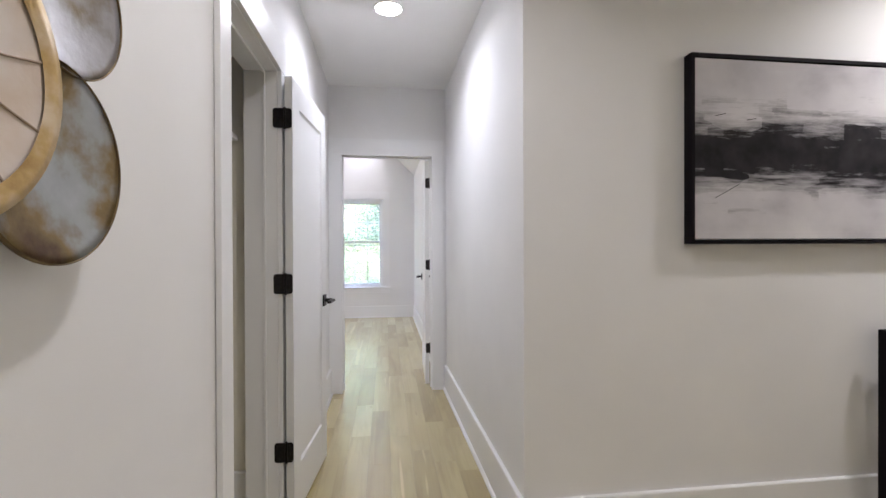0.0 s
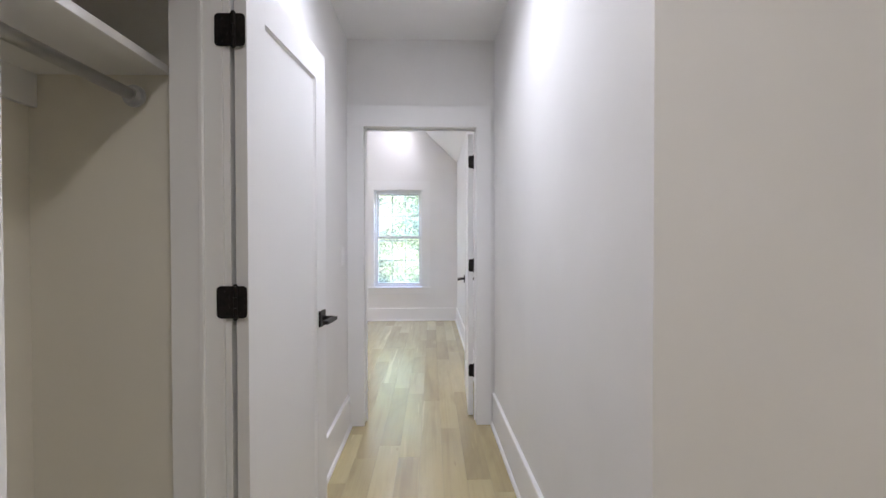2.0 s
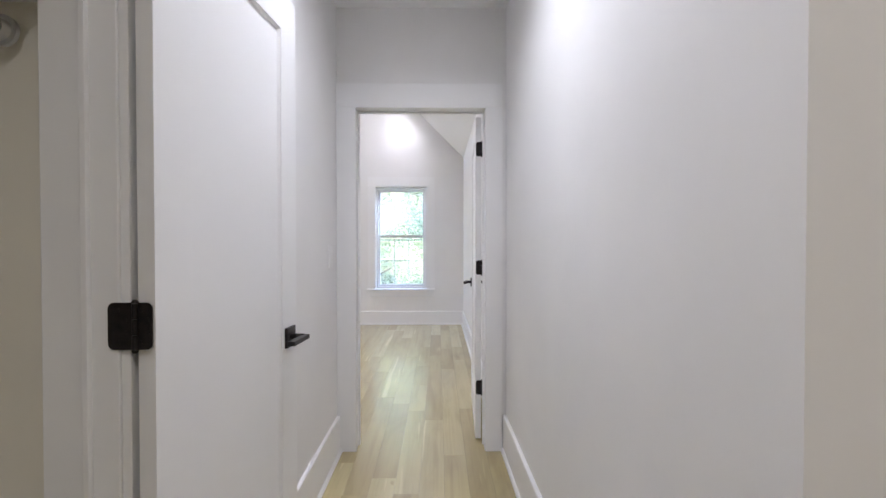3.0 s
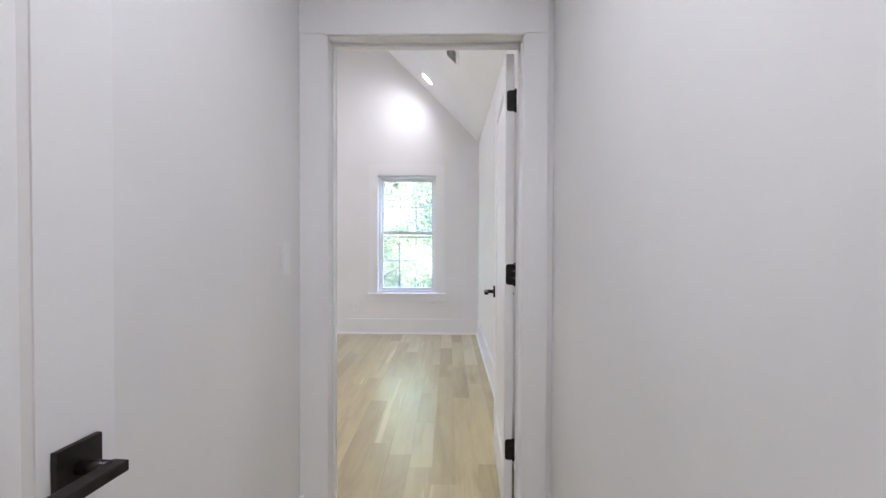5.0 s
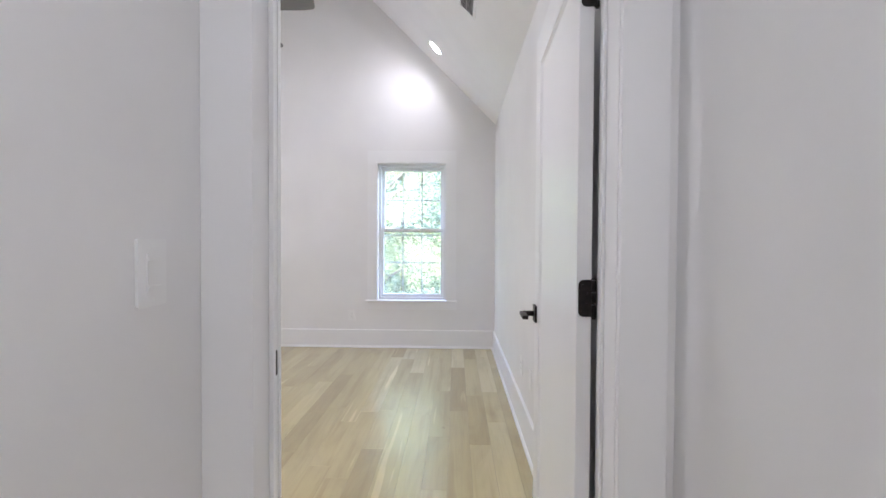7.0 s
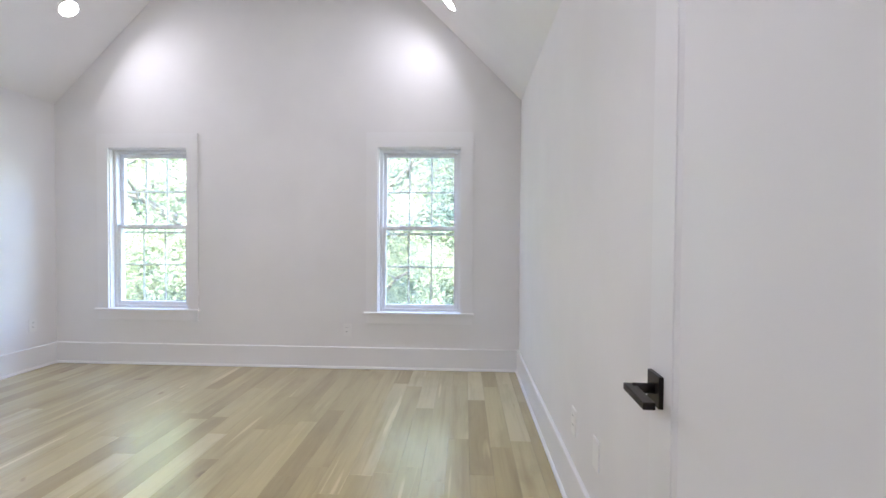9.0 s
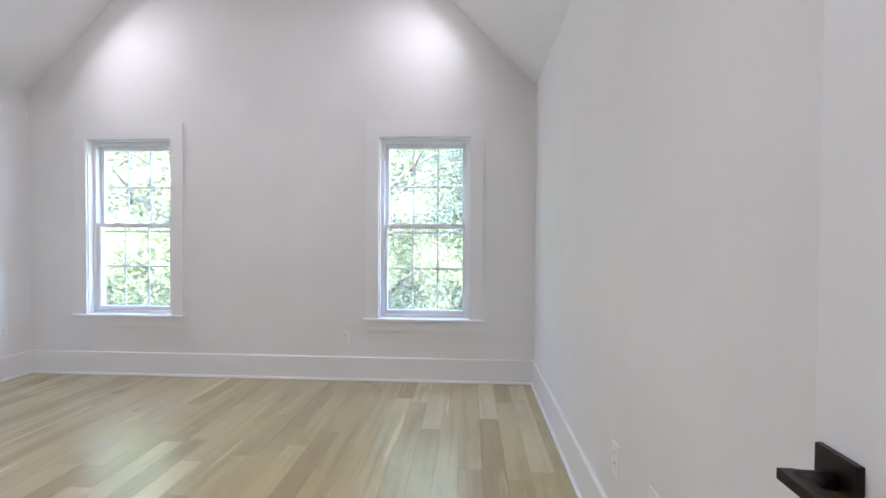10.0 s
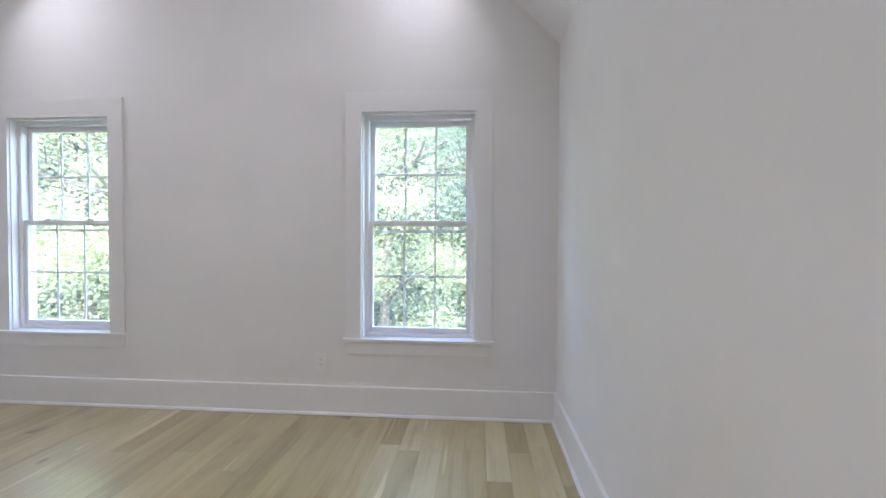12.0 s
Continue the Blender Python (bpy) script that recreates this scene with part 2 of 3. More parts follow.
for nm, a, b in (("wall_closet_back", (-1.28, 0.62, 0), (HL - 0.62, 2.07, CEIL)), ("wall_closet_far", (HL - 0.62, 1.95, 0), (HL - WT, 2.07, CEIL)), ("wall_closet_near", (HL - 0.62, 0.62, 0), (HL - WT, 0.74, CEIL))):
    solid(nm, CLOSET, (a, b), label="off-white closet wall with warm bounced light put into its colour", category="wall")


def roof_z(x):
    return min(KNEE + RX - x, KNEE + x - LX, FLAT) + 0.02


def gable(name, y0, y1, holes, label, over=0.0):
    """A wall under the slopes, cut by holes (x0, x1, z0, z1)."""
    edge = {LX, RX, LX + FLAT - KNEE, RX - FLAT + KNEE} | {x for h in holes for x in h[:2]}
    xs = sorted(edge)
    bm = bmesh.new()
    for a, b in zip(xs, xs[1:]):
        cut = [h for h in holes if h[0] <= a and h[1] >= b]
        if cut:
            z0, z1 = cut[0][2:]
            if z0 > 0:
                prism(bm, [(a, 0), (b, 0), (b, z0), (a, z0)], y0, y1, "y")
            prism(bm, [(a, z1), (b, z1), (b, roof_z(b) + over), (a, roof_z(a) + over)], y0, y1, "y")
        else:
            prism(bm, [(a, 0), (b, 0), (b, roof_z(b) + over), (a, roof_z(a) + over)], y0, y1, "y")
    tagged(part(name, bm, WALL, None, label), category="wall", kind="structure")


gable("wall_doorway", YW, YB, [(DL - 0.02, DR + 0.02, 0, DH + 0.02)], "off-white painted wall with the bedroom doorway", 0.15)
gable("wall_far", YF, YF + 0.16, [(x - WIN_W, x + WIN_W, WIN0, WIN1) for x in WIN_X], "off-white gable wall with two sash windows")
solid("wall_bedroom_right", WALL, ((RX, YW, 0), (RX + 0.14, YF + 0.16, KNEE + 0.15)), label="off-white painted knee wall of the bedroom", category="wall")
solid("wall_bedroom_left", WALL, ((LX - 0.14, YW, 0), (LX, YF + 0.16, KNEE + 0.15)), label="off-white painted knee wall of the bedroom", category="wall")

# ---- ceilings ----
solid("ceiling_hall", CEILING, ((-1.28, YMIN - 0.12, CEIL), (XMAX + 0.12, YW, CEIL + 0.12)), label="flat white painted ceiling of hall and room", category="ceiling")
up = FLAT - KNEE
for name, pts in (("ceiling_slope_right", [(RX, KNEE), (RX - up, FLAT), (RX - up, FLAT + 0.17), (RX, KNEE + 0.17)]),
                  ("ceiling_slope_left", [(LX, KNEE), (LX + up, FLAT), (LX + up, FLAT + 0.17), (LX, KNEE + 0.17)]),
                  ("ceiling_flat", [(LX + up, FLAT), (RX - up, FLAT), (RX - up, FLAT + 0.17), (LX + up, FLAT + 0.17)])):
    bm = bmesh.new()
    prism(bm, pts, YB, YF + 0.16, "y")
    tagged(part(name, bm, CEILING, None, "white painted vaulted bedroom ceiling"), category="ceiling", kind="structure")

# ---- baseboards ----
BASE_H, BASE_T = 0.205, 0.018


def baseboard(p, q, side, h=BASE_H):
    """A flat board with eased top and a quarter-round shoe along p to q; side: the way into the room."""
    p, q, n = Vector((*p, 0)), Vector((*q, 0)), Vector((*side, 0)).normalized()
    along = (q - p).normalized()
    n = (n - along * n.dot(along)).normalized()
    t = BASE_T

    def run(name, prof, parent, label):
        bm = bmesh.new()
        a = [bm.verts.new(p + n * d + Vector((0, 0, z))) for d, z in prof]
        b = [bm.verts.new(q + n * d + Vector((0, 0, z))) for d, z in prof]
        bm.faces.new(a), bm.faces.new(b[::-1])
        for i in range(len(prof)):
            j = (i + 1) % len(prof)
            bm.faces.new((a[i], b[i], b[j], a[j]))
        return part(name, bm, TRIM, parent, label)

    ob = run("baseboard", [(0, 0.002), (t, 0.002), (t, h - 0.006), (t - 0.002, h - 0.002), (t - 0.006, h), (0, h)], None, "tall flat white painted baseboard")
    run("shoe_moulding", [(t + 0.0005, 0.002)] + [(t + 0.0005 + 0.014 * math.cos(a), 0.002 + 0.02 * math.sin(a)) for a in [k * math.pi / 10 for k in range(6)]], ob, "")
    tagged(ob, category="baseboard", kind="structure")


baseboard((HL, YMIN), (HL, CL0 - 0.1), (1, 0))
baseboard((HL, CL1 + 0.1), (HL, YW), (1, 0), h=0.215)
baseboard((HRF, YW), (HRN, YP - BASE_T), (-1, 0), h=0.215)
baseboard((HRN + 0.0005, YP), (XMAX, YP), (0, -1), h=0.215)
baseboard((XMAX, YP - BASE_T), (XMAX, YMIN), (-1, 0))
baseboard((XMAX - BASE_T, YMIN), (HL + BASE_T, YMIN), (0, 1))
baseboard((LX, YF), (RX, YF), (0, -1))
baseboard((RX, YF - BASE_T), (RX, YB + 0.02), (-1, 0))
baseboard((LX, YB), (LX, YF - BASE_T), (1, 0))
baseboard((LX + BASE_T, YB), (DL - 0.11, YB), (0, 1))
baseboard((HL - 0.62, 0.74), (HL - 0.62, 1.95), (1, 0))
baseboard((HL - 0.62 + BASE_T, 1.95), (HL - WT, 1.95), (0, -1))

# ---- door frames ----
def trim_box(name, a, b, parent, bevel=0.002):
    bm = bmesh.new()
    box(bm, a, b, bevel)
    return part(name, bm, TRIM, parent)


frame_b = empty("door_frame_bedroom", pose(0, YW, 0), "white painted bedroom door frame with flat casing", "door frame", kind="structure")
frame_c = empty("door_frame_closet", pose(HL, 0, 0), "white painted closet door frame with flat casing", "door frame", kind="structure")


def local(parent, a, b):
    o = parent.matrix_world.translation
    return Vector(a) - o, Vector(b) - o


CT = 0.02
for nm, a, b in (
        ("jamb", (DL - 0.019, YW - 0.002, 0), (DL, YB + 0.002, DH)),
        ("jamb", (DR, YW - 0.002, 0), (DR + 0.019, YB + 0.002, DH)),
        ("head_jamb", (DL - 0.019, YW - 0.002, DH + 0.0005), (DR + 0.019, YB + 0.002, DH + 0.019)),
        ("stop", (DL + 0.0003, YB - 0.05, 0), (DL + 0.012, YB - 0.038, DH - 0.012)),
        ("stop", (DR - 0.008, YB - 0.05, 0), (DR - 0.0003, YB - 0.038, DH - 0.012)),
        ("stop", (DL + 0.0003, YB - 0.05, DH - 0.0117), (DR - 0.0003, YB - 0.038, DH - 0.0003)),
        ("casing", (HL + 0.0005, YW - CT, 0), (DL + 0.004, YW - 0.0025, DH + 0.003)),
        ("casing", (DR + 0.002, YW - CT, 0), (DR + 0.1015, YW - 0.0025, DH + 0.003)),
        ("head_casing", (HL + 0.0005, YW - CT - 0.002, DH + 0.0035), (DR + 0.0995, YW - 0.0025, DH + 0.139)),
        ("head_bead", (DL - 0.012, YW - CT - 0.009, DH - 0.006), (DR + 0.012, YW - CT - 0.0025, DH + 0.006)),
        ("casing", (DL - 0.1, YB + 0.0025, 0), (DL + 0.002, YB + CT, DH + 0.003)),
        ("casing", (DR + 0.004, YB + 0.0025, 0), (RX - 0.001, YB + CT, DH + 0.003)),
        ("head_casing", (DL - 0.102, YB + 0.0025, DH + 0.0035), (RX - 0.001, YB + CT + 0.002, DH + 0.139))):
    trim_box(nm, *local(frame_b, a, b), frame_b)
for nm, a, b in (
        ("jamb", (HL - WT - 0.002, CL0 - 0.019, 0), (HL + 0.002, CL0, DH)),
        ("jamb", (HL - WT - 0.002, CL1, 0), (HL + 0.002, CL1 + 0.019, DH)),
        ("head_jamb", (HL - WT - 0.002, CL0 - 0.019, DH + 0.0005), (HL + 0.002, CL1 + 0.019, DH + 0.019)),
        ("stop", (HL - 0.06, CL0 + 0.0003, 0), (HL - 0.048, CL0 + 0.012, DH - 0.012)),
        ("stop", (HL - 0.06, CL1 - 0.012, 0), (HL - 0.048, CL1 - 0.0003, DH - 0.012)),
        ("stop", (HL - 0.06, CL0 + 0.0003, DH - 0.0117), (HL - 0.048, CL1 - 0.0003, DH - 0.0003)),
        ("casing", (HL + 0.0025, CL0 - 0.095, 0), (HL + CT, CL0 - 0.002, DH + 0.003)),
        ("casing", (HL + 0.0025, CL1 + 0.006, 0), (HL + CT, CL1 + 0.099, DH + 0.003)),
        ("head_casing", (HL + 0.0025, CL0 - 0.097, DH + 0.0035), (HL + CT + 0.002, CL1 + 0.101, DH + 0.139))):
    trim_box(nm, *local(frame_c, a, b), frame_c)
bm = bmesh.new()
box(bm, (DL + 0.0003, YB - 0.03, 0.90), (DL + 0.002, YB - 0.004, 0.96), 0.0005)
sp = part("strike_plate", bm, BLACK, frame_b, "black strike plate")
sp.location = (0, -YW, 0)

# ---- doors ----
def door(name, m, width, backset, label, lever_z=0.938):
    """A one-panel door: local x along the leaf from its hinge edge, y through it; backset: from the free edge to the handle."""
    d = empty(name, m, label, "door", kind="structure")
    T, H, S, TOP, BOT = 0.035, 2.028, 0.112, 0.122, 0.235

    def bar(nm, a, b):
        bm = bmesh.new()
        box(bm, a, b, 0.0015)
        part(nm, bm, DOOR, d)

    bar("stile", (0, 0, 0.012), (S, T, H))
    bar("stile", (width - S, 0, 0.012), (width, T, H))
    bar("rail", (S - 0.001, 0.0002, 0.012), (width - S + 0.001, T - 0.0002, BOT))
    bar("rail", (S - 0.001, 0.0002, H - TOP), (width - S + 0.001, T - 0.0002, H))
    bm = bmesh.new()
    # raised field of the panel is flat, with a sloped edge against the frame
    x0, x1, z0, z1, b = S - 0.001, width - S + 0.001, BOT - 0.001, H - TOP + 0.001, 0.009
    for y, yi in ((0.002, 0.0095), (T - 0.002, T - 0.0095)):
        o = [bm.verts.new((x, y, z)) for x, z in ((x0, z0), (x1, z0), (x1, z1), (x0, z1))]
        i = [bm.verts.new((x, yi, z)) for x, z in ((x0 + b, z0 + b), (x1 - b, z0 + b), (x1 - b, z1 - b), (x0 + b, z1 - b))]
        bm.faces.new(i)
        for k in range(4):
            bm.faces.new((o[k], o[(k + 1) % 4], i[(k + 1) % 4], i[k]))
    part("panel", bm, DOOR, d)
    for side in (-1, 1):
        y0 = T if side > 0 else 0.0
        hx, hz = width - backset, lever_z
        bm = bmesh.new()
        box(bm, (hx - 0.032, y0, hz - 0.032), (hx + 0.032, y0 + side * 0.009, hz + 0.032), 0.0015)
        h = part("handle", bm, BLACK, d, "dark bronze lever handle with a square rose")
        bm = bmesh.new()
        tube(bm, (hx, y0 + side * 0.0085, hz), (hx, y0 + side * 0.05, hz), 0.0105)
        part("neck", bm, BLACK, h, smooth=True)
        bm = bmesh.new()
        box(bm, (hx - 0.105, y0 + side * 0.042, hz - 0.007), (hx + 0.013, y0 + side * 0.064, hz + 0.007), 0.002)
        part("lever", bm, BLACK, h)
    bm = bmesh.new()
    box(bm, (width - 0.0008, 0.005, 0.91), (width + 0.0012, 0.03, 0.966), 0.0005)
    part("latch_plate", bm, BLACK, d, "dark latch plate")
    return d


def plate(bm, w, h, t, r, n=4, left=None):
    """A flat plate with rounded corners in x and z, its front at y = 0."""
    pts = []
    q = r if left is None else left
    for cx, cz, a0, r in ((w / 2 - r, h / 2 - r, 0, r), (-w / 2 + q, h / 2 - q, 90, q), (-w / 2 + q, -h / 2 + q, 180, q), (w / 2 - r, -h / 2 + r, 270, r)):
        pts += [(cx + r * math.cos(radians(a0 + 90 * k / n)), cz + r * math.sin(radians(a0 + 90 * k / n))) for k in range(n + 1)]
    prism(bm, pts, 0, t, "y")


# closet door, folded back along the hall wall
a0, a1 = Vector((-0.446, 1.8375)), Vector((-0.386, 2.493))
ang = math.degrees(math.atan2(a1.y - a0.y, a1.x - a0.x))
closet_door = door("door_1", pose(a0.x, a0.y, 0, 0, 0, ang), (a1 - a0).length, 0.063, "white one-panel closet door standing wide open", 0.945)
# bedroom door, open against the knee wall
b0 = Vector((0.321, 3.803))
b1 = Vector((0.352, 4.556))
ang2 = math.degrees(math.atan2(b1.y - b0.y, b1.x - b0.x))
nd = (b1 - b0).normalized()
bed_door = door("door_2", pose(b0.x + nd.y * 0.035, b0.y - nd.x * 0.035, 0, 0, 0, ang2), (b1 - b0).length, 0.044, "white one-panel bedroom door, open against the wall")


def hinge(owner, z, knuckle, leaves):
    """Hinge: knuckle at (x, y) and leaves as (x0, x1, y, into) in the world."""
    inv = owner.matrix_world.inverted()
    bm = bmesh.new()
    for k in range(3):
        tube(bm, (*knuckle, z - 0.044 + 0.0297 * k), (*knuckle, z - 0.0163 + 0.0297 * k), 0.0055, n=14)
    tube(bm, (*knuckle, z + 0.0447), (*knuckle, z + 0.05), 0.0068, 0.004, 14)
    tube(bm, (*knuckle, z - 0.05), (*knuckle, z - 0.0445), 0.004, 0.0068, 14)
    for v in bm.verts:
        v.co = inv @ v.co
    h = part("hinge", bm, BLACK, owner, "dark bronze butt hinge", smooth=False)
    for x0, x1, y in leaves:
        bm = bmesh.new()
        plate(bm, abs(x1 - x0), 0.089, 0.0022, 0.0015 if x1 < knuckle[0] + 0.002 else 0.012, left=0.012 if x1 < knuckle[0] + 0.002 else 0.0015)
        for v in bm.verts:
            v.co = inv @ (v.co + Vector(((x0 + x1) / 2, y, z)))
        lf = part("hinge_leaf", bm, BLACK, h)
        bm = bmesh.new()
        for sx, sz in ((-0.006, 0.03), (0.007, 0.012), (-0.006, -0.03), (0.007, -0.012)):
            tube(bm, ((x0 + x1) / 2 + sx, y - 0.0012, z + sz), ((x0 + x1) / 2 + sx, y + 0.001, z + sz), 0.0038, n=10)
        for v in bm.verts:
            v.co = inv @ v.co
        part("screw_heads", bm, BLACK, h)


for z in (0.33, 1.09, 1.835):
    hinge(closet_door, z, (-0.4785, 1.8285), [(-0.530, -0.479, CL1 - 0.0025), (-0.478, -0.447, CL1 - 0.0025)])
for z in (0.335, 1.09, 1.83):
    hinge(bed_door, z, (0.3610, 3.799), [(0.3245, 0.3560, 3.7995)])

# ---- windows ----
def sash_window(name, cx, label):
    w = empty(name, pose(cx, YF, 0), label, "window", kind="structure")
    W, z0, z1 = WIN_W, WIN0, WIN1

    def bx(nm, mat, a, b, parent, bevel=0.002):
        bm = bmesh.new()
        box(bm, a, b, bevel)
        return part(nm, bm, mat, parent)

    c, hc = 0.105, 0.137
    bx("casing", TRIM, (-W - c, -0.02, z0 - 0.0), (-W + 0.004, -0.0005, z1 - 0.0005), w, 0.0006)
    bx("casing", TRIM, (W - 0.004, -0.02, z0 - 0.0), (W + c, -0.0005, z1 - 0.0005), w, 0.0006)
    bx("head_casing", TRIM, (-W - c, -0.020, z1), (W + c, -0.0005, z1 + hc), w, 0.0006)
    bx("sill", TRIM, (-W - c - 0.014, -0.045, z0 - 0.022), (W + c + 0.014, 0.06, z0 - 0.0008), w, 0.004)
    bx("apron", TRIM, (-W - c, -0.019, z0 - 0.11), (W + c, -0.0005, z0 - 0.0228), w)
    # jamb lining
    bx("jamb", TRIM, (-W + 0.0002, -0.001, z0), (-W + 0.013, 0.085, z1 - 0.0135), w)
    bx("jamb", TRIM, (W - 0.013, -0.001, z0), (W - 0.0002, 0.085, z1 - 0.0135), w)
    bx("jamb", TRIM, (-W + 0.0002, -0.001, z1 - 0.013), (W - 0.0002, 0.085, z1 - 0.0002), w)
    # vinyl frame
    f = 0.028
    A, B0, B1 = W - 0.013, z0 + 0.0005, z1 - 0.0135
    fr = bx("window_frame", VINYL, (-A, 0.05, B0), (-A + f, 0.155, B1), w, 0.003)
    bx("frame_side", VINYL, (A - f, 0.05, B0), (A, 0.155, B1), fr, 0.003)
    bx("frame_head", VINYL, (-A + f, 0.05, B1 - f), (A - f, 0.155, B1), fr, 0.003)
    bx("frame_foot", VINYL, (-A + f, 0.05, B0), (A - f, 0.155, B0 + 0.026), fr, 0.003)
    mid = 1.337
    for nm, ya, lo, hi, rl, rh in (("lower_sash", 0.062, B0 + 0.0265, mid + 0.02, 0.036, 0.03), ("upper_sash", 0.103, mid - 0.018, B1 - f - 0.0005, 0.034, 0.036)):
        yb, s, xa = ya + 0.038, (0.027 if nm == "lower_sash" else 0.033), A - f - 0.0005
        sash = bx(nm, VINYL, (-xa, ya, lo), (-xa + s, yb, hi), w, 0.003)
        bx("sash_side", VINYL, (xa - s, ya, lo), (xa, yb, hi), sash, 0.003)
        bx("sash_rail", VINYL, (-xa + s, ya, lo), (xa - s, yb, lo + rl), sash, 0.003)
        bx("sash_rail", VINYL, (-xa + s, ya, hi - rh), (xa - s, yb, hi), sash, 0.003)
        gx, gl, gh = xa - s, lo + rl, hi - rh
        p = bx("pane", GLASS, (-gx - 0.004, ya + 0.017, gl - 0.004), (gx + 0.004, ya + 0.021, gh + 0.004), sash, 0)
        p.visible_shadow = False
        for k in (-1, 1):
            bx("glazing_bar", VINYL, (k * gx / 3 - 0.0068, ya + 0.0225, gl), (k * gx / 3 + 0.0068, ya + 0.029, gh), sash, 0.001)
        zc = (gl + gh) / 2
        bx("glazing_bar", VINYL, (-gx, ya + 0.0235, zc - 0.0068), (gx, ya + 0.028, zc + 0.0068), sash, 0.001)
    for k in (-1, 1):
        bx("sash_lock", VINYL, (k * 0.17 - 0.025, 0.07, mid + 0.0202), (k * 0.17 + 0.025, 0.092, mid + 0.03), w, 0.003)
    # half insect screen rail outside the lower sash
    bx("screen_rail", VINYL, (-A + f, 0.143, mid - 0.062), (A - f, 0.153, mid - 0.042), w, 0.001)


for k, x in enumerate(WIN_X):
    sash_window("window_%d" % (k + 1), x, "white double-hung sash window with grilles over trees")

# ---- recessed lamps ----
for (place, way, power, col) in LAMPS:
    m = look(place, Vector(place) + Vector(way))
    lamp = empty("recessed_light", m, "lit round recessed ceiling light with white trim; three of eight are added", "ceiling light", "recessed lights")
    bm = bmesh.new()
    r0, r1 = 0.073, 0.092
    prof = [(r0, 0.004), (r0 + 0.003, -0.003), (r1 - 0.006, -0.005), (r1, 0.0), (r1, 0.006)]
    rings = [[bm.verts.new((r * math.cos(a), r * math.sin(a), z)) for a in [2 * math.pi * k / 40 for k in range(40)]] for r, z in prof]
    for ra, rb in zip(rings, rings[1:]):
        for k in range(40):
            bm.faces.new((ra[k], ra[(k + 1) % 40], rb[(k + 1) % 40], rb[k]))
    part("trim_ring", bm, TRIM, lamp, smooth=True)
    bm = bmesh.new()
    bmesh.ops.create_cone(bm, cap_ends=True, segments=40, radius1=0.074, radius2=0.074, depth=0.004, matrix=pose(0, 0, 0.001))
    part("lens", bm, LENS, lamp, "glowing white lens")
    data = bpy.data.lights.new("recessed_lamp", "AREA")
    data.shape, data.size, data.energy, data.color, data.spread = "DISK", 0.14, LAMP_W * power, col, radians(150)
    li = new("lamp_glow", data)
    li.matrix_world = m @ pose(0, 0, -0.012)

# ---- vent in the slope ----
s2 = math.sqrt(0.5)
vc = Vector((0.1, 5.885, KNEE + RX - 0.1))
vm = Matrix(((s2, 0, -s2, vc.x), (0, -1, 0, vc.y), (-s2, 0, -s2, vc.z), (0, 0, 0, 1)))
vent = empty("ceiling_vent", vm, "white louvred air vent on the sloped ceiling", "vent")
VW, VL = 0.085, 0.15
bm = bmesh.new()
for a, b in (((-VW, -VL, 0), (-VW + 0.024, VL, 0.007)), ((VW - 0.024, -VL, 0), (VW, VL, 0.007)), ((-VW + 0.024, -VL, 0), (VW - 0.024, -VL + 0.024, 0.007)), ((-VW + 0.024, VL - 0.024, 0), (VW - 0.024, VL, 0.007))):
    box(bm, a, b, 0.002)
part("frame", bm, TRIM, vent)
bm = bmesh.new()
# flat dark sheet painted as the shade in the duct behind the slats
box(bm, (-VW + 0.02, -VL + 0.02, 0.0004), (VW - 0.02, VL - 0.02, 0.0014))
part("backing", bm, VENT_DARK, vent, "dark sheet for the shade inside the duct")
for k in range(13):
    bm = bmesh.new()
    y = -VL + 0.034 + k * (2 * VL - 0.068) / 12
    box(bm, (-VW + 0.024, -0.0028, -0.0006), (VW - 0.024, 0.0028, 0.0006))
    sl = part("slat", bm, TRIM, vent)
    sl.matrix_local = pose(0, y, 0.0045, 35, 0, 0)
bm = bmesh.new()
box(bm, (-0.002, -VL + 0.024, 0.0075), (0.002, VL - 0.024, 0.009))
part("damper_bar", bm, TRIM, vent)

# ---- ceiling fan ----
FX, FY, FZ = (LX + RX) / 2, 5.9, 2.91
fan = empty("ceiling_fan", pose(FX, FY, FZ), "dark grey ceiling fan on a long rod", "ceiling fan")
bm = bmesh.new()
tube(bm, (0, 0, 0.1), (0, 0, FLAT - FZ - 0.05), 0.013)
part("rod", bm, BLACK, fan, smooth=True)
bm = bmesh.new()
tube(bm, (0, 0, FLAT - FZ - 0.06), (0, 0, FLAT - FZ), 0.035, 0.07, 28)
part("canopy", bm, BLACK, fan)
bm = bmesh.new()
vs = tube(bm, (0, 0, -0.04), (0, 0, 0.1), 0.11, 0.075, 32)
bmesh.ops.bevel(bm, geom=[e for e in bm.edges if len(e.link_faces) == 2 and e.calc_face_angle() > 0.6], offset=0.015, segments=3, affect="EDGES")
part("motor", bm, BLACK, fan)
